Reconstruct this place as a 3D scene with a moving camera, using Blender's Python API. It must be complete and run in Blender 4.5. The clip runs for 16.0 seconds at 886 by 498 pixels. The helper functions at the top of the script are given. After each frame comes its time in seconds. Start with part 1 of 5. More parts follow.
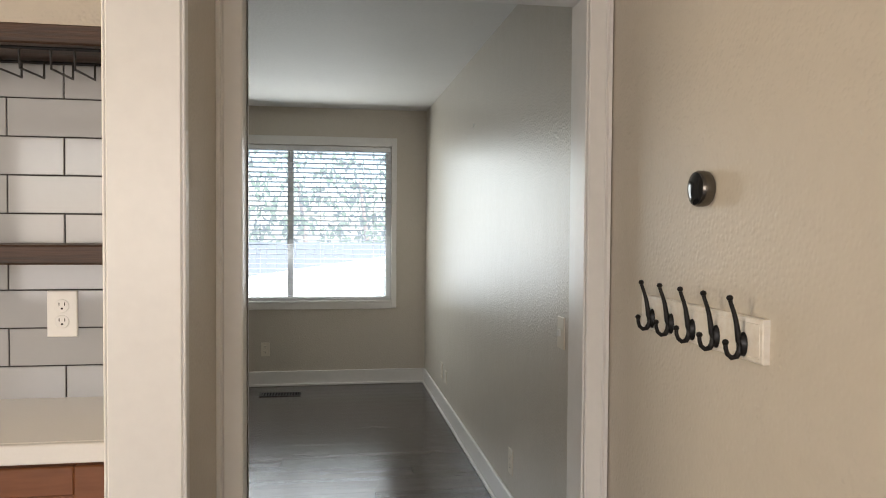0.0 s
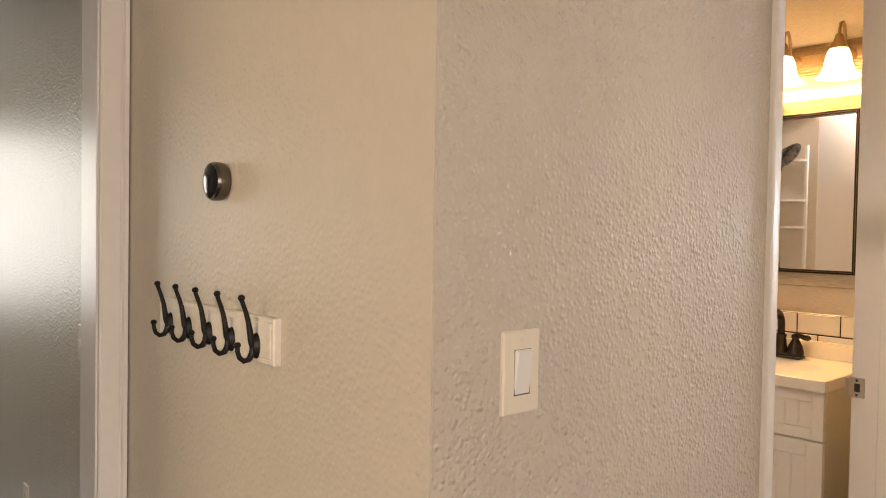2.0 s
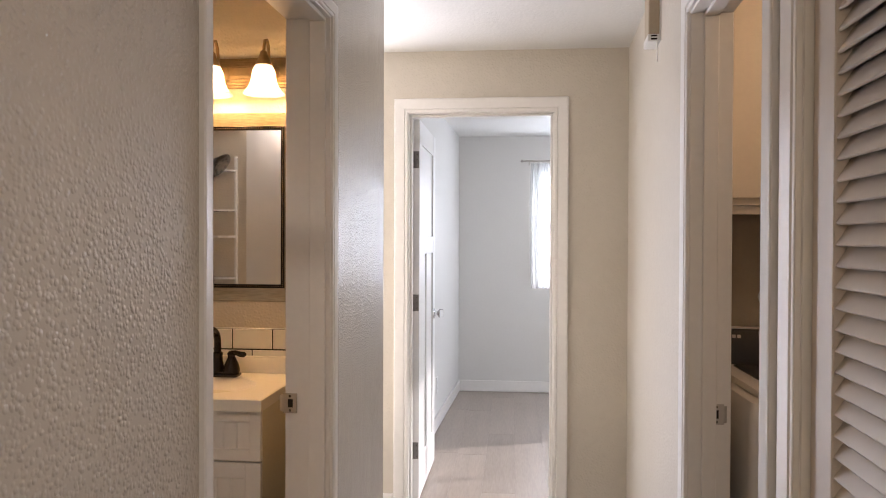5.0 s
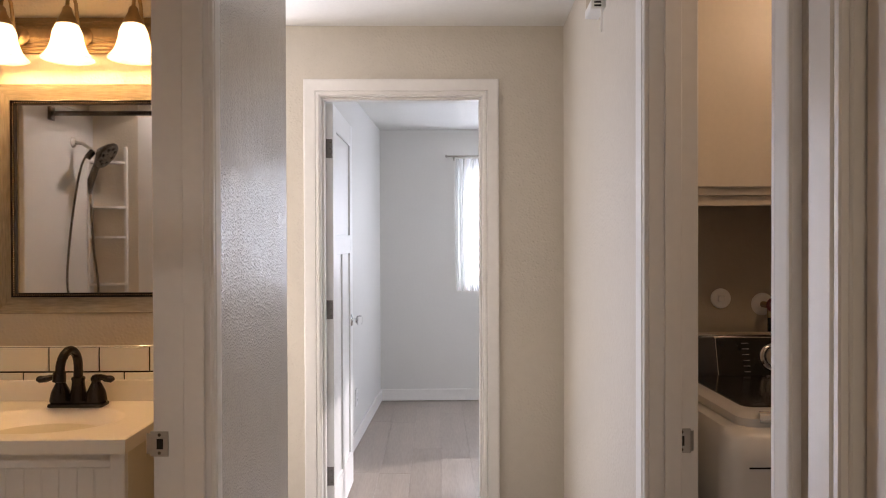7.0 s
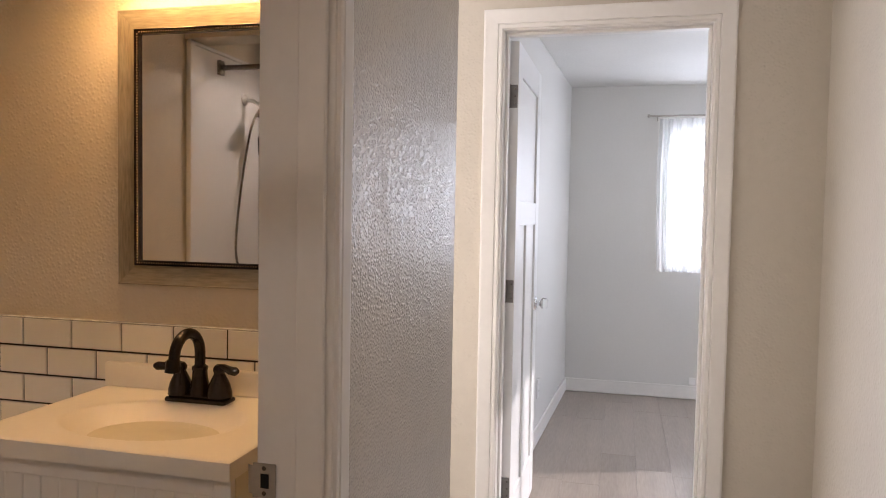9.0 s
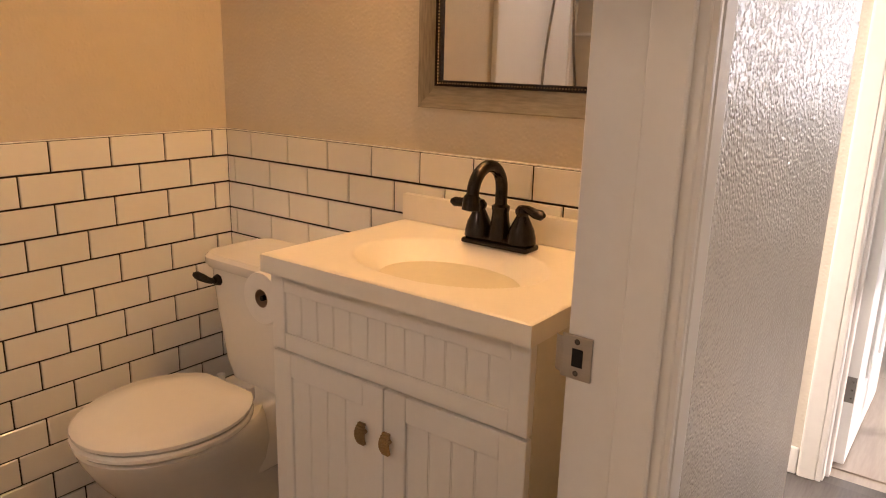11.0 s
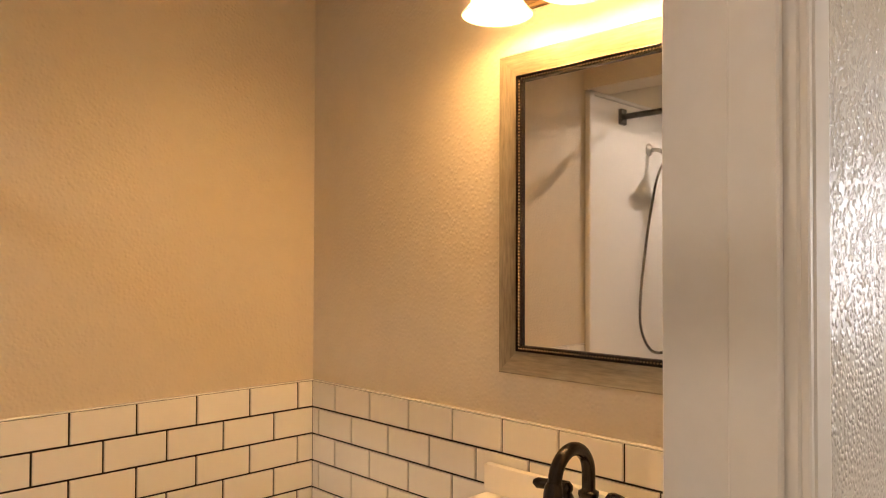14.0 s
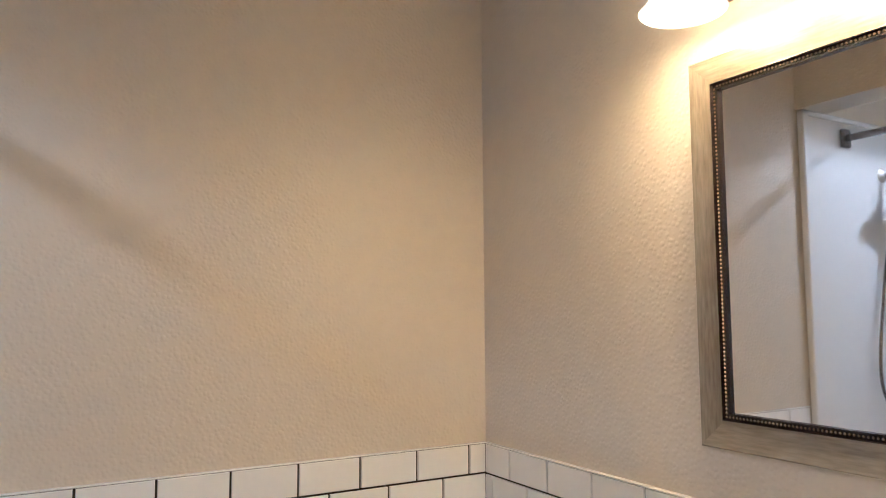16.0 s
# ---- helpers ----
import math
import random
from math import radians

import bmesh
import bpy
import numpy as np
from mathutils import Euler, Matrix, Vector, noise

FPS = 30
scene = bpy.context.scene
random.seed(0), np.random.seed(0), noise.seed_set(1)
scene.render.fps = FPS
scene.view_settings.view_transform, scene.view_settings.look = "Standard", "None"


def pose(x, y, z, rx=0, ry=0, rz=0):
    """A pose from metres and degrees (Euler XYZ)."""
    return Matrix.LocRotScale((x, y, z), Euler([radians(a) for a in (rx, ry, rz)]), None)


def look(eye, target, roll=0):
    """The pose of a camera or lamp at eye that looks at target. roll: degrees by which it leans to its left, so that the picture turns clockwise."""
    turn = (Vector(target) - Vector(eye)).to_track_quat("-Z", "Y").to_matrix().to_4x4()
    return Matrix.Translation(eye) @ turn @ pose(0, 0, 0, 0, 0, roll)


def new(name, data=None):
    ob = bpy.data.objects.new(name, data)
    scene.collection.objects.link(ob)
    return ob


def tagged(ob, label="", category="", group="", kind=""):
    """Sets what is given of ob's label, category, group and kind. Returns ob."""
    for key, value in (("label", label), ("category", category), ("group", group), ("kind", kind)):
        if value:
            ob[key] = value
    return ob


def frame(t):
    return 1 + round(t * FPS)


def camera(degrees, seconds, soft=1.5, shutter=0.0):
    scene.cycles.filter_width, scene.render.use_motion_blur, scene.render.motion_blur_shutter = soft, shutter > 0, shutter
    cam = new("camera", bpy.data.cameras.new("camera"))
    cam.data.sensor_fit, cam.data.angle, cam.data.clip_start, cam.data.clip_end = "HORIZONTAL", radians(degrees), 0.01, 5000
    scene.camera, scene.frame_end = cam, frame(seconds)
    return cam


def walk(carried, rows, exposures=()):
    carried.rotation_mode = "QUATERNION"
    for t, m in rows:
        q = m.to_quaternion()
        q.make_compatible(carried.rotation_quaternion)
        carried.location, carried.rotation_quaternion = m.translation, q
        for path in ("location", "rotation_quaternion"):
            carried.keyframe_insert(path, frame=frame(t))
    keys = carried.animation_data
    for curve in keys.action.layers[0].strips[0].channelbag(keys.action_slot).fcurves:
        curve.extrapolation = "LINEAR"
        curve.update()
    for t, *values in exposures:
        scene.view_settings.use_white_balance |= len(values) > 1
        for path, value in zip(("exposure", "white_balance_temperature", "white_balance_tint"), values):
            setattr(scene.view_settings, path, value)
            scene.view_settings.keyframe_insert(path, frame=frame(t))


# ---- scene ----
cam = camera(62.7, 16.0, soft=1.0)
PATH = [
    (0, (0.065, 0.153, 1.345), (0.377, 2.128, 1.286), 0.4),
    (0.5, (0.085, 0.15, 1.341), (0.598, 2.082, 1.292), 0.6),
    (1, (0.12, 0.157, 1.338), (0.956, 1.972, 1.272), 0.8),
    (1.5, (0.155, 0.189, 1.333), (1.291, 1.835, 1.273), 1.0),
    (2, (0.202, 0.222, 1.341), (1.545, 1.703, 1.292), 1.0),
    (2.5, (0.307, 0.229, 1.359), (1.732, 1.629, 1.285), 0.5),
    (3, (0.351, 0.243, 1.355), (1.914, 1.491, 1.325), 0.9),
    (3.5, (0.353, 0.239, 1.378), (2.087, 1.235, 1.379), -0.1),
    (4, (0.403, 0.297, 1.385), (2.292, 0.954, 1.387), -0.1),
    (4.5, (0.418, 0.32, 1.385), (2.384, 0.687, 1.374), -0.1),
    (5, (0.43, 0.321, 1.386), (2.421, 0.509, 1.363), 0.2),
    (7.3, (0.927, 0.331, 1.364), (2.927, 0.309, 1.346), -0.2),
    (7.5, (1.002, 0.341, 1.36), (3.002, 0.329, 1.343), -0.1),
    (8, (1.19, 0.373, 1.369), (3.189, 0.426, 1.346), 0.1),
    (8.5, (1.31, 0.393, 1.36), (3.299, 0.604, 1.321), 0.5),
    (9, (1.427, 0.406, 1.351), (3.367, 0.881, 1.257), 1.0),
    (9.5, (1.533, 0.428, 1.321), (3.384, 1.158, 1.125), 1.4),
    (10, (1.598, 0.485, 1.284), (3.341, 1.411, 0.963), 1.5),
    (10.2, (1.627, 0.528, 1.27), (3.332, 1.507, 0.9), 1.6),
    (12.3, (1.783, 0.623, 1.261), (3.187, 1.928, 0.691), 1.9),
    (12.5, (1.784, 0.625, 1.268), (3.183, 1.951, 0.735), 1.7),
    (13, (1.801, 0.62, 1.309), (3.202, 1.999, 0.943), 1.0),
    (13.5, (1.821, 0.617, 1.362), (3.236, 2.023, 1.219), 0.4),
    (14, (1.824, 0.612, 1.399), (3.235, 2.029, 1.437), 0.2),
    (14.5, (1.826, 0.616, 1.411), (3.195, 2.066, 1.559), 0.1),
    (15, (1.861, 0.622, 1.406), (3.145, 2.143, 1.603), -0.1),
    (15.5, (1.904, 0.645, 1.4), (3.061, 2.264, 1.597), -0.2),
    (16, (1.99, 0.746, 1.395), (2.982, 2.474, 1.573), -0.3),
]
EXPOSURES = [
    (0.0, 0.42, 5950, 13), (1.0, 0.5, 6900, 18), (2.5, 0.35, 6450, 17), (3.0, 0.1, 6150, 16), (3.5, -0.1, 6300, 18), (4.0, -0.25, 6200, 19), (5.0, -0.4, 6200, 20), (7.5, -0.68, 6200, 21), (9.0, -0.65, 6200, 21),
    (9.5, -0.55, 6400, 22), (10.0, -0.45, 7000, 27), (12.5, 0.4, 7000, 19), (13.5, 0.25, 6600, 17), (14.5, 0.1, 7100, 18), (15.1, 0.15, 7100, 18), (15.6, 0.2, 5400, 10), (16.0, 0.3, 4300, 10),
]
walk(cam, [(t, look(eye, target, roll)) for t, eye, target, roll in PATH], EXPOSURES)

# ---- world, sun, large lights ----
world = bpy.data.worlds.new("world")
scene.world = world
world.use_nodes = True
wn = world.node_tree
sky = wn.nodes.new("ShaderNodeTexSky")
sky.sky_type, sky.sun_disc = "NISHITA", False
SUN_DIR = Vector((0.30, -0.86, 0.42)).normalized()   # towards the sun
sky.sun_elevation = math.asin(SUN_DIR.z)
sky.sun_rotation = math.atan2(SUN_DIR.x, SUN_DIR.y)
wn.links.new(sky.outputs[0], wn.nodes["Background"].inputs[0])
wn.nodes["Background"].inputs[1].default_value = 0.15
sun = new("sun", bpy.data.lights.new("sun", "SUN"))
sun.data.energy, sun.data.angle, sun.data.color = 4.0, radians(0.6), (1.0, 0.95, 0.86)
sun.matrix_world = look((0, 0, 20), Vector((0, 0, 20)) - SUN_DIR)


def area(name, eye, target, w, h, watts, colour):
    lamp = new(name, bpy.data.lights.new(name, "AREA"))
    lamp.data.shape, lamp.data.size, lamp.data.size_y = "RECTANGLE", w, h
    lamp.data.energy, lamp.data.color = watts, colour
    lamp.matrix_world = look(eye, target)
    return lamp


def bulb(name, at, watts, colour, radius=0.03):
    lamp = new(name, bpy.data.lights.new(name, "POINT"))
    lamp.data.energy, lamp.data.color, lamp.data.shadow_soft_size = watts, colour, radius
    lamp.location = at
    return lamp


DAY = (0.86, 0.94, 1.0)
WARM = (1.0, 0.57, 0.20)
area("front_window_light", (-0.25, 6.372, 1.37), (-0.15, 3.2, 0.7), 1.6, 1.3, 21, (1.0, 1.0, 0.88))
area("front_window_sky_light", (-0.25, 6.462, 1.37), (-0.25, 0, 1.37), 1.6, 1.3, 3, DAY)
# unseen side doorway, inferred from the brightness of the hall's south wall
area("unseen_doorway_light", (4.165, 1.44, 1.05), (0, 1.44, 1.05), 0.70, 1.85, 78, (0.95, 0.97, 1.0))
area("bedroom_window_light", (7.22, -0.5, 1.5), (0, -0.5, 1.2), 1.15, 1.0, 37, DAY)
area("bedroom_side_window_light", (5.6, -2.17, 1.6), (5.6, 0, 1.0), 1.4, 1.05, 29, DAY)
# two lamps in assumed openings out of view, added to brighten the hall walls
area("unseen_south_window_light", (-1.25, -3.46, 1.4), (-1.0, 0, 1.2), 3.1, 1.5, 63, (1.0, 0.87, 0.73))
area("unseen_west_warm_light", (-3.16, 0.9, 1.4), (0, 0.9, 1.2), 1.7, 1.2, 38, (1.0, 0.78, 0.50))
for yy in (1.587, 1.387, 1.187):
    bulb("vanity_bulb_light", (2.938, yy, 1.922), 9.2, WARM, 0.030)
bulb("shower_light", (0.98, 1.75, 2.323), 25.0, (1.0, 0.84, 0.66), 0.012)
bulb("laundry_ceiling_light", (2.35, -0.95, 2.18), 10.5, (1.0, 0.68, 0.38), 0.08)

# ---- materials ----


def mat(name, col, rough=0.5, metal=0.0, var=0.06, scale=2.5, fine=60.0, bump=0.0, bscale=150.0, bdist=0.001,
        spec=0.5, stretch=(1, 1, 1), dark=None, random=0.0, rvar=0.0, coat=0.0, splat=False, wave=0.0):
    """A node material: colour varied at two scales, with relief; stretch draws the grain out along an axis."""
    m = bpy.data.materials.new(name)
    m.use_nodes = True
    nt = m.node_tree
    N, L = nt.nodes, nt.links
    b = N["Principled BSDF"]
    b.inputs["Metallic"].default_value = metal
    b.inputs["Roughness"].default_value = rough
    b.inputs["Specular IOR Level"].default_value = spec
    b.inputs["Coat Weight"].default_value = coat
    tc = N.new("ShaderNodeTexCoord")
    mp = N.new("ShaderNodeMapping")
    mp.inputs["Scale"].default_value = stretch
    L.new(tc.outputs["Object"], mp.inputs["Vector"])
    big, small = N.new("ShaderNodeTexNoise"), N.new("ShaderNodeTexNoise")
    big.inputs["Scale"].default_value, small.inputs["Scale"].default_value = scale, fine
    big.inputs["Detail"].default_value = small.inputs["Detail"].default_value = 3
    for n in (big, small):
        L.new(mp.outputs[0], n.inputs["Vector"])
    add = N.new("ShaderNodeMath")
    add.operation = "ADD"
    L.new(big.outputs["Fac"], add.inputs[0])
    L.new(small.outputs["Fac"], add.inputs[1])
    fac = add.outputs[0]
    if random:
        info, mul = N.new("ShaderNodeObjectInfo"), N.new("ShaderNodeMath")
        mul.operation = "MULTIPLY_ADD"
        mul.inputs[1].default_value = random
        L.new(info.outputs["Random"], mul.inputs[0])
        L.new(fac, mul.inputs[2])
        fac = mul.outputs[0]
    ramp = N.new("ShaderNodeMapRange")
    ramp.inputs["From Min"].default_value, ramp.inputs["From Max"].default_value = 0.6, 1.4 + random
    L.new(fac, ramp.inputs["Value"])
    mix = N.new("ShaderNodeMix")
    mix.data_type = "RGBA"
    lo = dark if dark else tuple(c * (1 - var) for c in col)
    hi = col if dark else tuple(min(1, c * (1 + var)) for c in col)
    mix.inputs["A"].default_value, mix.inputs["B"].default_value = (*lo, 1), (*hi, 1)
    L.new(ramp.outputs[0], mix.inputs["Factor"])
    L.new(mix.outputs["Result"], b.inputs["Base Color"])
    if rvar:
        rr = N.new("ShaderNodeMapRange")
        rr.inputs["To Min"].default_value, rr.inputs["To Max"].default_value = rough - rvar, rough + rvar
        L.new(big.outputs["Fac"], rr.inputs["Value"])
        L.new(rr.outputs[0], b.inputs["Roughness"])
    if bump:
        n1, bp = N.new("ShaderNodeTexNoise"), N.new("ShaderNodeBump")
        n1.inputs["Scale"].default_value, n1.inputs["Detail"].default_value = bscale, 4.0
        L.new(mp.outputs[0], n1.inputs["Vector"])
        bp.inputs["Strength"].default_value, bp.inputs["Distance"].default_value = bump, bdist
        high = n1.outputs["Fac"]
        if splat:                                # round flattened mounds of sprayed texture, uneven in density
            vo, cut, mul = N.new("ShaderNodeTexVoronoi"), N.new("ShaderNodeMapRange"), N.new("ShaderNodeMath")
            vo.feature = "SMOOTH_F1"
            vo.inputs["Scale"].default_value, vo.inputs["Smoothness"].default_value = bscale, 0.35
            n1.inputs["Scale"].default_value, n1.inputs["Detail"].default_value = bscale * 0.55, 2.0
            L.new(mp.outputs[0], vo.inputs["Vector"])
            cut.interpolation_type = "SMOOTHSTEP"
            cut.inputs["From Min"].default_value, cut.inputs["From Max"].default_value = 0.62, 0.12
            L.new(vo.outputs["Distance"], cut.inputs["Value"])
            mul.operation = "MULTIPLY"
            L.new(cut.outputs[0], mul.inputs[0])
            L.new(high, mul.inputs[1])
            v2, c2, k2, n2, sm = N.new("ShaderNodeTexVoronoi"), N.new("ShaderNodeMapRange"), N.new("ShaderNodeMath"), N.new("ShaderNodeTexNoise"), N.new("ShaderNodeMath")
            v2.feature = "SMOOTH_F1"                # fewer and larger blobs among them
            v2.inputs["Scale"].default_value, v2.inputs["Smoothness"].default_value = bscale * 0.52, 0.2
            n2.inputs["Scale"].default_value = bscale * 0.3
            warp = N.new("ShaderNodeVectorMath")
            warp.operation = "MULTIPLY_ADD"
            warp.inputs[1].default_value = (0.02, 0.02, 0.02)
            L.new(n2.outputs["Color"], warp.inputs[0])
            L.new(mp.outputs[0], warp.inputs[2])
            L.new(mp.outputs[0], n2.inputs["Vector"])
            L.new(warp.outputs[0], v2.inputs["Vector"])
            c2.interpolation_type = "SMOOTHSTEP"
            c2.inputs["From Min"].default_value, c2.inputs["From Max"].default_value = 0.40, 0.10
            c2.inputs["To Max"].default_value = 0.75
            L.new(v2.outputs["Distance"], c2.inputs["Value"])
            k2.operation = "MULTIPLY"
            L.new(c2.outputs[0], k2.inputs[0])
            L.new(n2.outputs["Fac"], k2.inputs[1])
            L.new(mul.outputs[0], sm.inputs[0])
            L.new(k2.outputs[0], sm.inputs[1])
            high = sm.outputs[0]
        L.new(high, bp.inputs["Height"])
        L.new(bp.outputs[0], b.inputs["Normal"])
        if wave:                                 # slow unevenness of hand-finished plasterboard
            slow, flat, low = N.new("ShaderNodeTexNoise"), N.new("ShaderNodeMapping"), N.new("ShaderNodeBump")
            flat.inputs["Scale"].default_value = (9.0, 9.0, 3.6)
            slow.inputs["Scale"].default_value, slow.inputs["Detail"].default_value = 1.0, 2.0
            L.new(tc.outputs["Object"], flat.inputs["Vector"])
            L.new(flat.outputs[0], slow.inputs["Vector"])
            low.inputs["Strength"].default_value, low.inputs["Distance"].default_value = 1.0, wave
            L.new(slow.outputs["Fac"], low.inputs["Height"])
            L.new(low.outputs[0], bp.inputs["Normal"])
    return m


def glass(name, rough=0.0, tint=(1, 1, 1)):
    m = bpy.data.materials.new(name)
    m.use_nodes = True
    b = m.node_tree.nodes["Principled BSDF"]
    b.inputs["Base Color"].default_value = (*tint, 1)
    b.inputs["Transmission Weight"].default_value, b.inputs["Roughness"].default_value = 1.0, rough
    b.inputs["IOR"].default_value = 1.1
    return m


def sheer(name, col, clear, glow=0.0, low=0.88):
    """Thin cloth or frosted glass that lets light through; glow for the glass of a lit lamp."""
    m = bpy.data.materials.new(name)
    m.use_nodes = True
    nt = m.node_tree
    nt.nodes.clear()
    N, L = nt.nodes, nt.links
    out = N.new("ShaderNodeOutputMaterial")
    di, tr, tp = N.new("ShaderNodeBsdfDiffuse"), N.new("ShaderNodeBsdfTranslucent"), N.new("ShaderNodeBsdfTransparent")
    nz, rp = N.new("ShaderNodeTexNoise"), N.new("ShaderNodeMix")
    nz.inputs["Scale"].default_value = 14.0
    nz.inputs["Distortion"].default_value = 1.5
    rp.data_type = "RGBA"
    rp.inputs["A"].default_value, rp.inputs["B"].default_value = (*[c * low for c in col], 1), (*col, 1)
    L.new(nz.outputs["Fac"], rp.inputs["Factor"])
    for n in (di, tr):
        L.new(rp.outputs["Result"], n.inputs["Color"])
    m1, m2 = N.new("ShaderNodeMixShader"), N.new("ShaderNodeMixShader")
    m1.inputs[0].default_value, m2.inputs[0].default_value = 0.6, clear
    L.new(di.outputs[0], m1.inputs[1])
    L.new(tr.outputs[0], m1.inputs[2])
    L.new(m1.outputs[0], m2.inputs[1])
    L.new(tp.outputs[0], m2.inputs[2])
    last = m2
    if glow:
        em, ad = N.new("ShaderNodeEmission"), N.new("ShaderNodeAddShader")
        em.inputs["Strength"].default_value = glow
        em.inputs["Color"].default_value = (1.0, 0.78, 0.45, 1)
        L.new(m2.outputs[0], ad.inputs[0])
        L.new(em.outputs[0], ad.inputs[1])
        last = ad
    L.new(last.outputs[0], out.inputs[0])
    return m


def glowing(name, col, strength):
    m = bpy.data.materials.new(name)
    m.use_nodes = True
    b = m.node_tree.nodes["Principled BSDF"]
    b.inputs["Emission Color"].default_value, b.inputs["Emission Strength"].default_value = (*col, 1), strength
    return m


PAINT = mat("greige_wall_paint", (0.57, 0.52, 0.445), 0.31, var=0.035, scale=1.6, fine=25, bump=0.95, bscale=108, bdist=0.0034, spec=0.75, splat=True)
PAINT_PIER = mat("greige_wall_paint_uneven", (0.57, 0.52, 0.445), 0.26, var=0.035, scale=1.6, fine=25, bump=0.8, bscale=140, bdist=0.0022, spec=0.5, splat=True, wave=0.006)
PAINT_FRONT = mat("greige_front_room_paint", (0.60, 0.55, 0.47), 0.33, var=0.035, scale=1.6, fine=25, bump=0.5, bscale=95, bdist=0.0026, splat=True, wave=0.003)
PAINT_SMOOTH = mat("greige_wall_paint_light_texture", (0.60, 0.55, 0.47), 0.42, var=0.03, scale=1.6, fine=25, bump=0.45, bscale=85, bdist=0.0026, splat=True)
PAINT_BATH = mat("tan_wall_paint", (0.60, 0.53, 0.42), 0.42, var=0.035, scale=1.8, fine=25, bump=0.5, bscale=95, bdist=0.0020, splat=True)
PAINT_BED = mat("pale_grey_wall_paint", (0.70, 0.69, 0.66), 0.5, var=0.02, bump=0.25, bscale=80, bdist=0.002)
CEIL = mat("ceiling_paint", (0.76, 0.75, 0.72), 0.7, var=0.03, scale=3, bump=0.5, bscale=70, bdist=0.004)
TRIM = mat("white_trim_paint", (0.80, 0.78, 0.75), 0.32, var=0.03, scale=2, fine=40, bump=0.03, bscale=60, bdist=0.001)
DOORW = mat("white_door_paint", (0.82, 0.82, 0.81), 0.34, var=0.02, bump=0.05, bscale=60)
DARKFLOOR = mat("dark_grey_laminate", (0.115, 0.10, 0.09), 0.22, var=0.3, scale=3, fine=40, stretch=(0.35, 4, 4), dark=(0.05, 0.043, 0.038), random=0.5, bump=0.08, bscale=120, rvar=0.06)
GREYFLOOR = mat("light_oak_laminate", (0.41, 0.345, 0.29), 0.34, scale=3, fine=30, stretch=(0.4, 4, 4), dark=(0.25, 0.205, 0.17), random=0.4, bump=0.06, bscale=100, rvar=0.06)
BATHFLOOR = mat("brown_vinyl_floor", (0.20, 0.15, 0.11), 0.45, scale=3, fine=30, stretch=(0.5, 4, 4), dark=(0.12, 0.09, 0.065))
GROUT = mat("dark_grout", (0.018, 0.016, 0.015), 0.85, var=0.2, bump=0.3, bscale=300)
TILE = mat("glossy_white_tile", (0.84, 0.82, 0.78), 0.12, var=0.02, scale=4, random=0.1, bump=0.03, bscale=14, bdist=0.002)
PORC = mat("white_porcelain", (0.82, 0.80, 0.76), 0.10, var=0.015)
CULT = mat("cultured_marble_white", (0.84, 0.80, 0.72), 0.40, var=0.02)
VANW = mat("white_vanity_paint", (0.82, 0.80, 0.76), 0.38, var=0.02, bump=0.04, bscale=80)
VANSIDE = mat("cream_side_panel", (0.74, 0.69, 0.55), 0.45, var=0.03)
ORB = mat("oil_rubbed_bronze", (0.016, 0.012, 0.010), 0.26, metal=0.5, var=0.3, fine=90)
BRASSY = mat("antique_brass", (0.36, 0.25, 0.13), 0.38, metal=0.9, var=0.15)
NICKEL = mat("brushed_nickel", (0.50, 0.47, 0.43), 0.34, metal=1.0, var=0.08, stretch=(1, 1, 20))
HINGE = mat("satin_nickel_hinge", (0.20, 0.19, 0.18), 0.42, metal=0.8, var=0.1)
CHROME = mat("chrome", (0.75, 0.75, 0.76), 0.08, metal=1.0, var=0.02)
STEEL = mat("brushed_dark_steel", (0.16, 0.145, 0.13), 0.22, metal=1.0, var=0.1, stretch=(1, 20, 1))
BLACK = mat("black_iron", (0.018, 0.017, 0.018), 0.36, metal=0.6, var=0.3, fine=120)
BLACKPL = mat("black_gloss_plastic", (0.012, 0.012, 0.013), 0.12, var=0.2)
HOLE = mat("dark_recess", (0.01, 0.009, 0.008), 0.9)
FRAMEW = mat("washed_champagne_frame", (0.40, 0.345, 0.25), 0.33, metal=0.6, dark=(0.19, 0.155, 0.105), scale=6, fine=45, stretch=(3, 4.0, 0.5), bump=0.2, bscale=120)
FRAMEW_ACROSS = mat("washed_champagne_frame_across", (0.40, 0.345, 0.25), 0.33, metal=0.6, dark=(0.19, 0.155, 0.105), scale=6, fine=45, stretch=(3, 0.5, 4.0), bump=0.2, bscale=120)
MIRROR = mat("mirror_silver", (0.90, 0.90, 0.89), 0.02, metal=1.0, var=0.0)
IVORY = mat("ivory_plastic", (0.78, 0.72, 0.61), 0.3, var=0.015)
WHITEPL = mat("white_plastic", (0.80, 0.79, 0.77), 0.3, var=0.015)
DISTRESS = mat("distressed_white_paint", (0.87, 0.85, 0.81), 0.5, dark=(0.72, 0.66, 0.58), scale=6, fine=70, bump=0.15, bscale=90)
WALNUT = mat("burnt_wood_shelf", (0.085, 0.037, 0.017), 0.45, dark=(0.010, 0.006, 0.004), scale=7, fine=26, stretch=(0.3, 3, 9), bump=0.35, bscale=40, bdist=0.003)
CABW = mat("brown_cabinet_wood", (0.24, 0.095, 0.038), 0.35, dark=(0.17, 0.062, 0.024), scale=3, fine=30, stretch=(0.4, 3, 3))
QUARTZ = mat("white_quartz", (0.80, 0.78, 0.75), 0.14, var=0.02, fine=150)
KTILE = mat("grey_white_tile", (0.40, 0.41, 0.43), 0.07, var=0.02, random=0.15, bump=0.03, bscale=10, bdist=0.002)
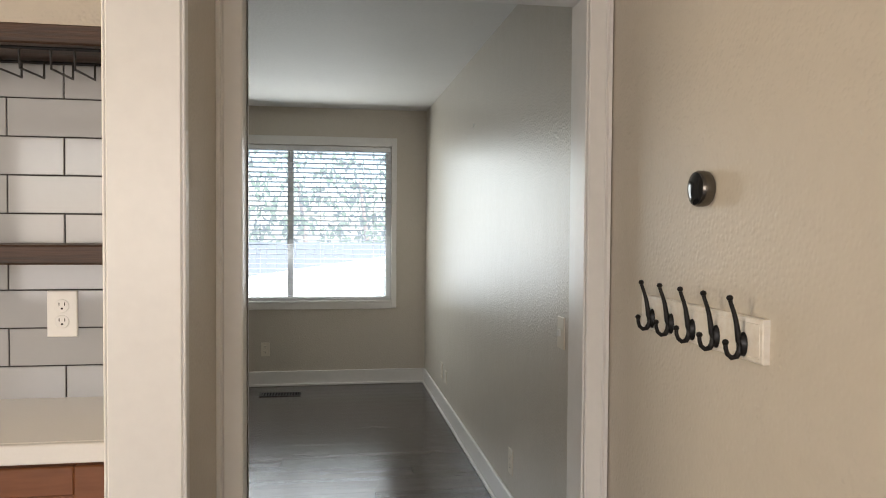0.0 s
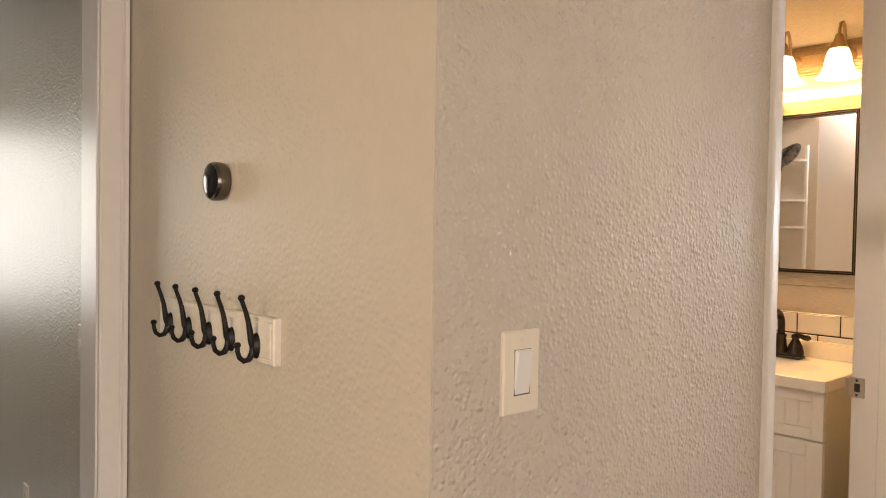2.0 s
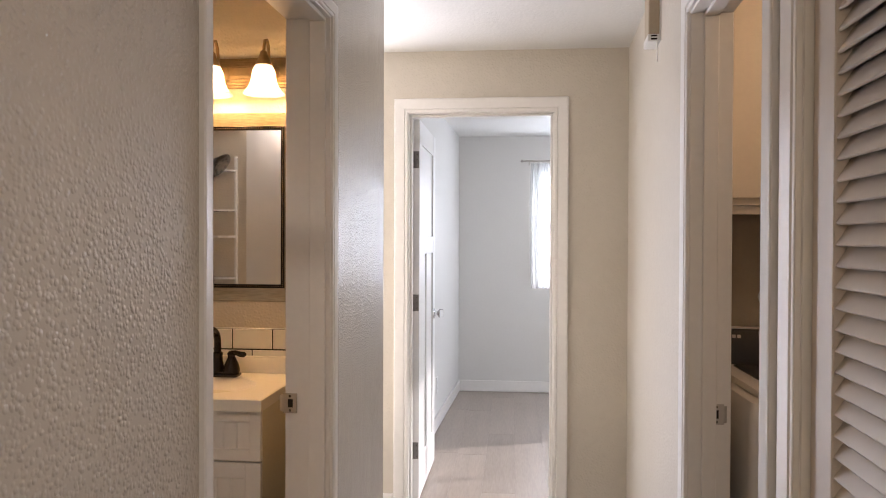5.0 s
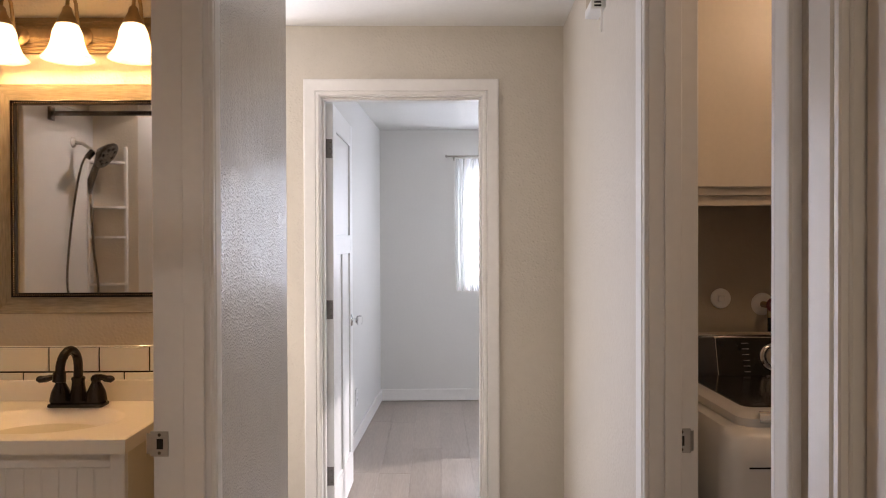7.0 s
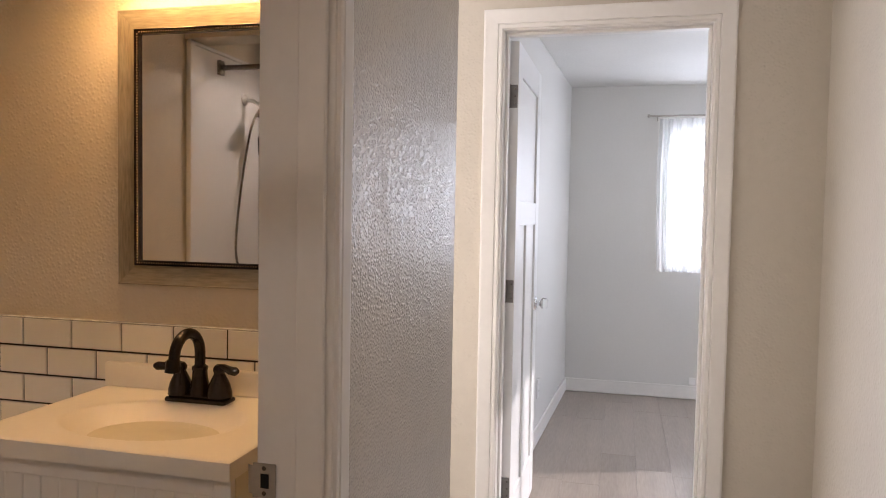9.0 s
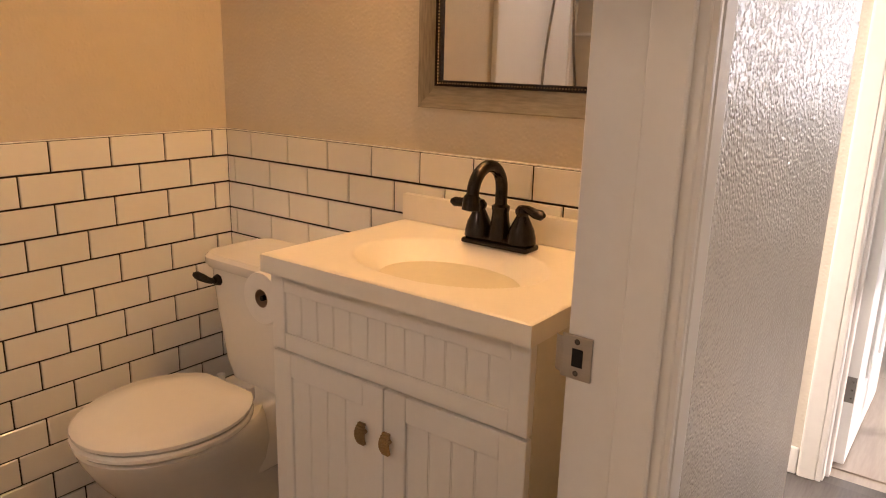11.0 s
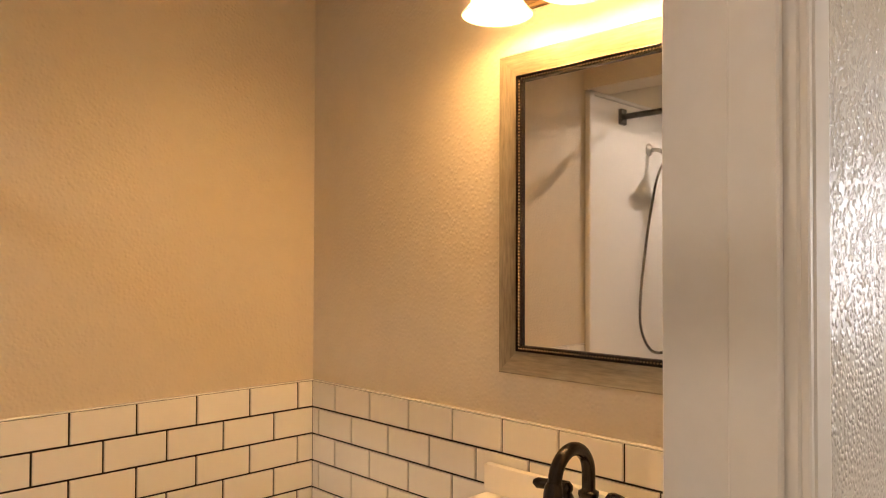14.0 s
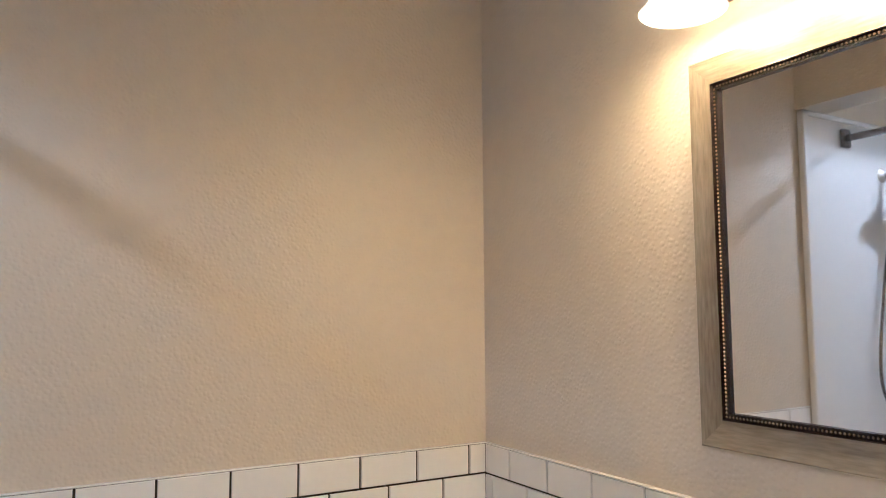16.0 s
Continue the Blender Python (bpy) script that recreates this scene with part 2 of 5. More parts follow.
CABLAU = mat("cream_cabinet_paint", (0.74, 0.66, 0.55), 0.36, var=0.03)
# tan wall paint darkened so its colour carries the dim laundry's shade
PAINT_LAU = mat("laundry_tan_paint_in_shade", (0.42, 0.36, 0.28), 0.5, var=0.05, bump=0.3, bscale=90, bdist=0.003)
WASHW = mat("washer_white_enamel", (0.74, 0.72, 0.69), 0.2, var=0.015)
WASHDK = mat("washer_dark_panel", (0.035, 0.032, 0.030), 0.14, metal=0.3, var=0.1)
RED = mat("red_valve_paint", (0.13, 0.012, 0.016), 0.4, var=0.15)
FIBER = mat("white_acrylic_surround", (0.76, 0.76, 0.76), 0.15, var=0.015)
PAPER = mat("toilet_paper", (0.82, 0.80, 0.76), 0.9, var=0.03, bump=0.2, bscale=200)
CARD = mat("brown_card", (0.30, 0.20, 0.12), 0.8)
LOUVRE = mat("louvre_door_paint", (0.66, 0.60, 0.54), 0.4, var=0.04, fine=30, bump=0.08, bscale=60)
BLIND = mat("white_blind_rail", (0.84, 0.84, 0.84), 0.4, var=0.015)
SLAT = sheer("white_blind_slat", (0.88, 0.90, 0.93), 0.0)
CURTAIN = sheer("sheer_white_curtain", (0.94, 0.95, 0.96), 0.45)
SHADE = sheer("alabaster_glass_shade", (0.95, 0.88, 0.74), 0.34, glow=0.45, low=0.5)
BULB = glowing("lit_bulb", (1.0, 0.80, 0.50), 25)
PANE = glass("window_glass")
LEAF = mat("hedge_leaf", (0.11, 0.20, 0.05), 0.5, dark=(0.04, 0.085, 0.02), scale=1.5, fine=9)
SOIL = mat("garden_ground", (0.24, 0.22, 0.19), 0.9, dark=(0.15, 0.14, 0.12), scale=1, fine=15)
FENCE = mat("weathered_fence_board", (0.13, 0.155, 0.19), 0.7, var=0.1, random=0.2)

# ---- building helpers ----


def bx(bm, x0, x1, y0, y1, z0, z1, bev=0.0, m=None, seg=1):
    """A box, with bevelled edges, optionally moved by the matrix m."""
    vs = [bm.verts.new((x, y, z)) for x in (x0, x1) for y in (y0, y1) for z in (z0, z1)]
    fs = [bm.faces.new([vs[i] for i in q]) for q in ((0, 1, 3, 2), (4, 6, 7, 5), (0, 4, 5, 1), (2, 3, 7, 6), (0, 2, 6, 4), (1, 5, 7, 3))]
    geo = vs
    if bev:
        es = list({e for f in fs for e in f.edges})
        r = bmesh.ops.bevel(bm, geom=es, offset=bev, segments=seg, affect="EDGES", profile=0.5)
        geo = list({v for f in r["faces"] for v in f.verts} | {v for v in vs if v.is_valid})
    if m is not None:
        bmesh.ops.transform(bm, matrix=m, verts=geo)
    return bm


def box(*a, **k):
    return bx(bmesh.new(), *a, **k)


def lathe(profile, seg=28, m=None, bm=None):
    """Turn (radius, height) points about the z axis."""
    bm = bm or bmesh.new()
    rings, made = [], []
    for r, z in profile:
        if r < 1e-5:
            ring = [bm.verts.new((0, 0, z))]
        else:
            ring = [bm.verts.new((r * math.cos(2 * math.pi * i / seg), r * math.sin(2 * math.pi * i / seg), z)) for i in range(seg)]
        rings.append(ring)
        made += ring
    for a, b in zip(rings, rings[1:]):
        for i in range(seg):
            j = (i + 1) % seg
            q = [a[i % len(a)], a[j % len(a)], b[j % len(b)], b[i % len(b)]]
            q = list(dict.fromkeys(q))
            if len(q) > 2:
                bm.faces.new(q)
    if m is not None:
        bmesh.ops.transform(bm, matrix=m, verts=made)
    return bm


def tube(pts, rad, seg=10, bm=None, caps=True):
    """A round bar along points; rad is one radius or one for each point."""
    bm = bm or bmesh.new()
    pts = [Vector(p) for p in pts]
    rads = rad if isinstance(rad, (list, tuple)) else [rad] * len(pts)
    rings, side = [], None
    for i, p in enumerate(pts):
        d = (pts[min(i + 1, len(pts) - 1)] - pts[max(i - 1, 0)]).normalized()
        if side is None:
            side = d.orthogonal().normalized()
        side = (side - d * side.dot(d)).normalized()
        up = d.cross(side)
        rings.append([bm.verts.new(p + (side * math.cos(a) + up * math.sin(a)) * rads[i]) for a in (2 * math.pi * k / seg for k in range(seg))])
    for a, b in zip(rings, rings[1:]):
        for k in range(seg):
            bm.faces.new((a[k], a[(k + 1) % seg], b[(k + 1) % seg], b[k]))
    if caps:
        bm.faces.new(rings[0][::-1])
        bm.faces.new(rings[-1])
    return bm


def arc(c, r, a0, a1, n, plane="xz"):
    """Points on an arc, in degrees, in the plane named."""
    out = []
    for i in range(n + 1):
        a = radians(a0 + (a1 - a0) * i / n)
        u, v = r * math.cos(a), r * math.sin(a)
        d = {"xz": (u, 0, v), "yz": (0, u, v), "xy": (u, v, 0)}[plane]
        out.append(tuple(p + q for p, q in zip(c, d)))
    return out


def mesh_of(name, bm, material, smooth=False):
    bmesh.ops.recalc_face_normals(bm, faces=bm.faces)
    me = bpy.data.meshes.new(name)
    bm.to_mesh(me)
    bm.free()
    me.materials.append(material)
    if smooth:
        for p in me.polygons:
            p.use_smooth = True
        me.set_sharp_from_angle(angle=radians(40))
    return me


def thing(name, at, label, category, group="", rz=0.0):
    ob = new(name)
    ob.empty_display_size = 0.1
    ob.matrix_world = pose(*at, 0, 0, rz)
    return tagged(ob, label, category, group)


def part(name, bm, material, parent, label="", smooth=False):
    ob = new(name, mesh_of(name, bm, material, smooth))
    ob.parent = parent
    return tagged(ob, label)


def solo(name, bm, material, label, category, group="", at=(0, 0, 0), smooth=False):
    ob = new(name, mesh_of(name, bm, material, smooth))
    ob.location = at
    return tagged(ob, label, category, group)


def setting(name, bm, material, label="", smooth=False):
    ob = new(name, mesh_of(name, bm, material, smooth))
    return tagged(ob, label, kind="structure")


CASING = [(0.0, 0.0), (0.0, 0.009), (0.003, 0.011), (0.013, 0.011), (0.016, 0.008), (0.019, 0.013), (0.062, 0.016), (0.067, 0.015), (0.070, 0.012), (0.070, 0.0)]
FLATCASING = [(0.0, 0.0), (0.0, 0.013), (0.004, 0.016), (0.044, 0.016), (0.047, 0.011), (0.050, 0.011), (0.053, 0.019), (0.062, 0.019), (0.064, 0.0)]


def casing(m, s0, s1, h, profile=CASING, side=-1):
    """A mitred door casing round an opening from s0 to s1 along a wall's frame m (x along it, front at y=0)."""
    bm = bmesh.new()
    rows = []
    for s, o, zz, up in ((s0, -1, 0, 0), (s0, -1, h, 1), (s1, 1, h, 1), (s1, 1, 0, 0)):
        rows.append([bm.verts.new(m @ Vector((s + o * a, side * b, zz + up * a))) for a, b in profile])
    for a, b in zip(rows, rows[1:]):
        for i in range(len(profile) - 1):
            bm.faces.new((a[i], a[i + 1], b[i + 1], b[i]))
    bm.faces.new(rows[0])
    bm.faces.new(rows[-1][::-1])
    return bm


def jambs(m, s0, s1, h, d0, d1, stop=None, t=0.018):
    """The lining of an opening, with a door stop."""
    bm = bmesh.new()
    bx(bm, s0 - t, s0, d0, d1, 0, h, 0.002, m)
    bx(bm, s1, s1 + t, d0, d1, 0, h, 0.002, m)
    bx(bm, s0 - t, s1 + t, d0, d1, h, h + t, 0.002, m)
    if stop:
        a, b = stop
        bx(bm, s0, s0 + 0.011, a, b, 0, h - 0.011, 0.002, m)
        bx(bm, s1 - 0.011, s1, a, b, 0, h - 0.011, 0.002, m)
        bx(bm, s0, s1, a, b, h - 0.011, h, 0.002, m)
    return bm


def strike_plate(m, label):
    """A strike plate with its latch hole, in the frame m (x out of the jamb, y across it)."""
    t = new("strike_plate")
    t.matrix_world = m
    tagged(t, label, "door hardware")
    part("plate", box(0, 0.003, -0.024, 0.018, -0.029, 0.029, 0.0008), NICKEL, t, "brushed nickel plate")
    bm = bmesh.new()
    rows = []
    for i in range(6):
        a0 = radians(15 * i)
        rows.append([bm.verts.new((0.002 - 0.012 * (1 - math.cos(a0)), -0.0235 - 0.014 * math.sin(a0), z)) for z in (-0.024, 0.024)])
    for a, b in zip(rows, rows[1:]):
        bm.faces.new((a[0], a[1], b[1], b[0]))
    part("lip", bm, NICKEL, t, smooth=True)
    part("latch_hole", box(0.0020, 0.0036, -0.009, 0.006, -0.012, 0.012), HOLE, t, "dark latch hole")
    for z in (-0.021, 0.021):
        part("screw", lathe([(0, 0.0042), (0.0032, 0.004), (0.004, 0.003)], 10, pose(0, -0.003, z, 0, 90, 0)), STEEL, t)
    return t

# ---- structure: hall, bath, bedroom, laundry, kitchen, front room ----
H = 2.345
FN = pose(1.0, 0.898, 0, 0, 0, -2.0)      # hall's long wall towards the bathroom
FS = pose(2.64, -0.185, 0, 0, 0, -2.65)    # hall's long wall towards the laundry
ID = Matrix.Identity(4)

# wall of the hall beside the bathroom door
bm = bmesh.new()
bx(bm, -0.192, 0.702, 0, 0.13, 0, H, m=FN)
bx(bm, 0.702, 1.518, 0, 0.13, 2.048, H, m=FN)
setting("wall_hall_north", bm, PAINT, "textured glossy greige painted wall")
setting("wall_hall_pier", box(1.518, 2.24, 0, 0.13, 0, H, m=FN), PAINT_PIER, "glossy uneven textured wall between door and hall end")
# wall with the coat hooks, and the bathroom's far end
bm = bmesh.new()
bx(bm, 0.805, 0.88, 0.906, 2.115, 0, H)
setting("wall_hooks", bm, PAINT_SMOOTH, "greige painted wall with soft texture")
# wall round the opening to the front room
bm = bmesh.new()
bx(bm, -0.33, -0.164, 2.0, 2.115, 0, H)
bx(bm, 0.753, 0.805, 2.0, 2.115, 0, H)
bx(bm, -0.164, 0.753, 2.0, 2.115, 1.978, H)
setting("wall_doorway", bm, PAINT_SMOOTH, "greige painted wall round the doorway")
setting("wall_wing", box(-0.325, -0.205, 1.555, 2.0, 0, H), PAINT_SMOOTH, "short wing wall beside the counter")
bm = bmesh.new()
bx(bm, -0.331, -0.199, 1.54, 1.555, 0, H, 0.003)
bx(bm, -0.199, -0.193, 1.542, 1.575, 0, H, 0.002)
bx(bm, -0.337, -0.331, 1.542, 1.575, 0, H, 0.002)
setting("trim_wing", bm, TRIM, "white flat trim on the wall's end")
bm = bmesh.new()
bx(bm, -3.3, -0.33, 2.09, 2.19, 0, H)
setting("wall_kitchen", bm, PAINT_SMOOTH, "greige kitchen wall")
# front room
bm = bmesh.new()
bx(bm, 0.90, 1.0, 2.52, 6.5, 0, H)
bx(bm, 0.88, 1.0, 2.404, 2.52, 0, H)
setting("wall_front_east", bm, PAINT_FRONT, "long textured greige wall")
setting("wall_front_corner", box(0.88, 0.90, 2.115, 2.404, 0, H), PAINT_SMOOTH, "greige wall beside the doorway")
WX0, WX1, WZ0, WZ1 = -1.10, 0.60, 0.705, 2.03
bm = bmesh.new()
bx(bm, -2.6, WX0, 6.40, 6.52, 0, H)
bx(bm, WX1, 0.90, 6.40, 6.52, 0, H)
bx(bm, WX0, WX1, 6.40, 6.52, 0, WZ0)
bx(bm, WX0, WX1, 6.40, 6.52, WZ1, H)
setting("wall_front_north", bm, PAINT_SMOOTH, "greige wall with a wide window")
setting("wall_front_west", box(-2.7, -2.6, 2.19, 6.52, 0, H), PAINT_SMOOTH)
# bathroom
bm = bmesh.new()
bx(bm, 1.0, 3.07, 2.404, 2.52, 0, H)
wall_bath_north = setting("wall_bath_north", bm, PAINT_BATH, "tan wall above white tile")
setting("wall_shower_header", box(1.50, 1.655, 0.99, 2.404, 2.15, H), PAINT_BATH, "tan header above the tub opening")
wall_bath_east = setting("wall_bath_east", box(3.07, 3.235, 0.94, 2.52, 0, H), PAINT_BATH, "tan wall above white tile")
# hall's end wall with the bedroom door
BY0, BY1, BH = 0.116, 0.842, 2.03
bm = bmesh.new()
bx(bm, 4.107, 4.222, -2.75, BY0 - 0.018, 0, H)
bx(bm, 4.107, 4.222, BY1 + 0.018, 1.08, 0, H)
bx(bm, 4.107, 4.222, 1.80, 2.0, 0, H)
bx(bm, 4.107, 4.222, 1.08, 1.80, 2.03, H)
bx(bm, 4.107, 4.222, BY0 - 0.018, BY1 + 0.018, BH + 0.018, H)
setting("wall_hall_end", bm, PAINT_SMOOTH, "greige end wall of the hall")
bm = bmesh.new()
bx(bm, 3.235, 4.107, 2.0, 2.1, 0, H)
setting("wall_hall_nook", bm, PAINT_SMOOTH)
bm = bmesh.new()                               # plain unseen room, added to close off the inferred side doorway
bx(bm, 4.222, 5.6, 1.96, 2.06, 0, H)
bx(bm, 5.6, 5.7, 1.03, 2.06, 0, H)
setting("wall_unseen_side_room", bm, PAINT_BED)
# hall's wall towards laundry and closet
LX0, LX1 = -0.81, -0.092
CX0, CX1 = -1.45, -1.01
bm = bmesh.new()
bx(bm, LX1 + 0.018, 1.47, -0.115, 0, 0, H, m=FS)
bx(bm, LX0 - 0.018, LX1 + 0.018, -0.115, 0, 2.048, H, m=FS)
bx(bm, CX1 + 0.018, LX0 - 0.018, -0.115, 0, 0, H, m=FS)
bx(bm, CX0 - 0.018, CX1 + 0.018, -0.115, 0, 2.048, H, m=FS)
bx(bm, CX0 - 0.12, CX0 - 0.018, -0.115, 0, 0, H, m=FS)
setting("wall_hall_south", bm, PAINT_SMOOTH, "textured greige wall beside the laundry")
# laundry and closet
setting("wall_laundry_east", box(3.32, 3.42, -2.0, -0.35, 0, H), PAINT_LAU, "tan laundry wall with its shade put into the paint")
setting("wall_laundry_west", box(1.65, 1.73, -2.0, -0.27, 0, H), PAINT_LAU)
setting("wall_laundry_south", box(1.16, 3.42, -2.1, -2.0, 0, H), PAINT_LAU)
setting("wall_closet_west", box(1.06, 1.16, -3.5, -0.23, 0, H), PAINT_SMOOTH)
# bedroom
bm = bmesh.new()
bx(bm, 0, 3.05, 0, 0.1, 0, H, m=pose(4.215, 0.94, 0, 0, 0, -2.62))
setting("wall_bedroom_north", bm, PAINT_BED, "pale bedroom wall behind the open door")
VY0, VY1, VZ0, VZ1 = -1.10, 0.075, 0.98, 2.03
bm = bmesh.new()
bx(bm, 7.13, 7.25, VY1, 1.0, 0, H)
bx(bm, 7.13, 7.25, -2.75, VY0, 0, H)
bx(bm, 7.13, 7.25, VY0, VY1, 0, VZ0)
bx(bm, 7.13, 7.25, VY0, VY1, VZ1, H)
setting("wall_bedroom_east", bm, PAINT_BED, "pale bedroom wall with a curtained window")
bm = bmesh.new()
bx(bm, 4.222, 4.9, -2.25, -2.13, 0, H)
bx(bm, 6.3, 7.25, -2.25, -2.13, 0, H)
bx(bm, 4.9, 6.3, -2.25, -2.13, 0, 1.05)
bx(bm, 4.9, 6.3, -2.25, -2.13, 2.15, H)
setting("wall_bedroom_south", bm, PAINT_BED, "pale bedroom wall with a side window")
# kitchen and living space behind
# window openings here are assumed, placed and sized for the lamps in them
bm = bmesh.new()
bx(bm, -3.3, -3.2, -3.5, 0.05, 0, H)
bx(bm, -3.3, -3.2, 1.75, 2.09, 0, H)
bx(bm, -3.3, -3.2, 0.05, 1.75, 0, 0.8)
bx(bm, -3.3, -3.2, 0.05, 1.75, 2.0, H)
setting("wall_kitchen_west", bm, PAINT_SMOOTH, "greige kitchen wall with an assumed window opening out of view")
bm = bmesh.new()
bx(bm, -3.3, -2.85, -3.6, -3.5, 0, H)
bx(bm, 0.3, 1.16, -3.6, -3.5, 0, H)
bx(bm, -2.85, 0.3, -3.6, -3.5, 0, 0.65)
bx(bm, -2.85, 0.3, -3.6, -3.5, 2.15, H)
setting("wall_kitchen_south", bm, PAINT_SMOOTH, "greige living room wall with an assumed wide opening out of view")
# ceilings and floors
bm = bmesh.new()
bx(bm, -3.3, 4.107, -3.6, 2.52, H, H + 0.1)
setting("ceiling", bm, CEIL, "white textured ceiling")
setting("ceiling_unseen_side_room", box(4.222, 5.7, 1.1, 2.06, H, H + 0.1), CEIL)
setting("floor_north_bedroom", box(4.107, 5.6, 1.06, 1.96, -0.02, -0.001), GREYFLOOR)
setting("ceiling_bedroom", box(4.107, 7.25, -2.75, 1.1, H, H + 0.1), CEIL, "white textured ceiling")
setting("ceiling_front_room", box(-2.7, 1.0, 2.52, 6.52, H, H + 0.1), CEIL, "white textured ceiling")
floor = setting("floor", box(-3.3, 4.17, -3.6, 2.52, -0.1, -0.006), DARKFLOOR, "dark grey wood laminate floor")
floor_front = setting("floor_front_room", box(-2.7, 1.0, 2.52, 6.52, -0.1, -0.006), DARKFLOOR, "dark grey wood laminate floor")
floor_bed = setting("floor_bedroom", box(4.17, 7.25, -2.75, 1.1, -0.1, -0.006), GREYFLOOR, "light brown laminate floor")
setting("floor_bathroom", box(0.88, 3.07, 1.0, 2.404, -0.006, 0.0), BATHFLOOR, "brown vinyl bathroom floor")
setting("floor_hall", box(0.76, 4.107, -0.3, 0.9, -0.006, -0.0), DARKFLOOR, "dark grey wood laminate floor")
setting("floor_nook", box(3.235, 4.107, 0.9, 2.0, -0.006, -0.0), DARKFLOOR, "dark grey wood laminate floor")

# door linings and casings
d = setting("door_1", jambs(FN, 0.72, 1.50, 2.03, -0.001, 0.134, (0.012, 0.060)), TRIM, "white painted bathroom door frame")
part("casing", casing(FN, 0.717, 1.503, 2.033, [(a * 0.58, b * 0.8) for a, b in CASING]), TRIM, d, "white moulded casing")
bm = casing(FN @ pose(0, 0.13, 0), 0.714, 1.506, 2.036, [(a, b * 0.6) for a, b in CASING], side=1)
part("inner_casing", bm, TRIM, d, "white moulded casing")
d = setting("door_2", jambs(FS, LX0, LX1, 2.03, -0.116, 0.001, (-0.075, -0.035)), TRIM, "white painted laundry door frame")
part("casing", casing(FS, LX0 - 0.006, LX1 + 0.006, 2.036, side=1), TRIM, d, "white moulded casing")
d = setting("door_3", jambs(pose(4.107, 0, 0, 0, 0, 90), BY0, BY1, BH, -0.116, 0.001, (-0.075, -0.035)), TRIM, "white painted bedroom door frame")
part("casing", casing(pose(4.107, 0, 0, 0, 0, 90), BY0 - 0.006, BY1 + 0.006, BH + 0.006, side=1), TRIM, d, "white moulded casing")
d = setting("door_4", jambs(ID, -0.146, 0.735, 1.96, 1.999, 2.116), TRIM, "white cased opening to the front room")
part("casing", casing(pose(0, 2.0, 0), -0.142, 0.739, 1.966, FLATCASING), TRIM, d, "white flat casing")
part("inner_casing", casing(pose(0, 2.115, 0), -0.142, 0.739, 1.966, FLATCASING, side=1), TRIM, d, "white flat casing")
d = setting("door_5", jambs(FS, CX0, CX1, 2.03, -0.116, 0.001), TRIM, "white closet door frame")
part("casing", casing(FS, CX0 - 0.006, CX1 + 0.006, 2.036, side=1), TRIM, d, "white moulded casing")

# baseboards
bm = bmesh.new()
bx(bm, 0.884, 0.90, 2.51, 6.40, 0, 0.125, 0.004)
setting("baseboard_front_east", bm, TRIM, "white baseboard")
bm = bmesh.new()
bx(bm, 0.872, 0.884, 2.51, 6.388, 0, 0.018, 0.003)
setting("baseboard_front_shoe", bm, TRIM, "white shoe moulding")
setting("baseboard_front_north", box(-2.6, 0.884, 6.384, 6.40, 0, 0.125, 0.004), TRIM, "white baseboard")
setting("baseboard_front_shoe_north", box(-2.6, 0.872, 6.372, 6.384, 0, 0.018, 0.003), TRIM, "white shoe moulding")
setting("baseboard_bed_east", box(7.116, 7.13, -2.6, 0.80, 0, 0.10, 0.003), TRIM, "white baseboard")
setting("baseboard_bed_north", box(0.05, 2.93, -0.014, 0, 0, 0.10, 0.003, m=pose(4.215, 0.94, 0, 0, 0, -2.62)), TRIM, "white baseboard")
bm = bmesh.new()
bx(bm, 4.093, 4.107, 0.921, 2.0, 0, 0.09, 0.003)
bx(bm, 4.093, 4.107, -0.24, 0.037, 0, 0.09, 0.003)
setting("baseboard_hall_end", bm, TRIM, "white baseboard")
bm = bmesh.new()
bx(bm, 0, 1.45, 0, 0.014, 0, 0.09, 0.003, m=FS)
setting("baseboard_hall_south", bm, TRIM, "white baseboard")
bm = bmesh.new()
bx(bm, 1.58, 2.24, -0.014, 0, 0, 0.09, 0.003, m=FN)
bx(bm, -0.2, 0.64, -0.014, 0, 0, 0.09, 0.003, m=FN)
setting("baseboard_hall_north", bm, TRIM, "white baseboard")
setting("baseboard_hooks", box(0.791, 0.805, 0.95, 1.98, 0, 0.09, 0.003), TRIM, "white baseboard")

# ---- pieces: tiles and planks ----
_slabs = {}


def slab(w, h, t, material, c=0.0015):
    """A thin piece lying in its own xy plane, its face at z=t, with chamfered edges; alike pieces share one mesh."""
    key = (round(w, 4), round(h, 4), material.name)
    if key not in _slabs:
        bm = bmesh.new()
        rings = []
        for a, z in ((0, 0), (0, t - c), (c, t)):
            rings.append([bm.verts.new((x, y, z)) for x, y in ((-w / 2 + a, -h / 2 + a), (w / 2 - a, -h / 2 + a), (w / 2 - a, h / 2 - a), (-w / 2 + a, h / 2 - a))])
        for a, b in zip(rings, rings[1:]):
            for i in range(4):
                bm.faces.new((a[i], a[(i + 1) % 4], b[(i + 1) % 4], b[i]))
        bm.faces.new(rings[-1])
        _slabs[key] = mesh_of("piece", bm, material)
    return _slabs[key]


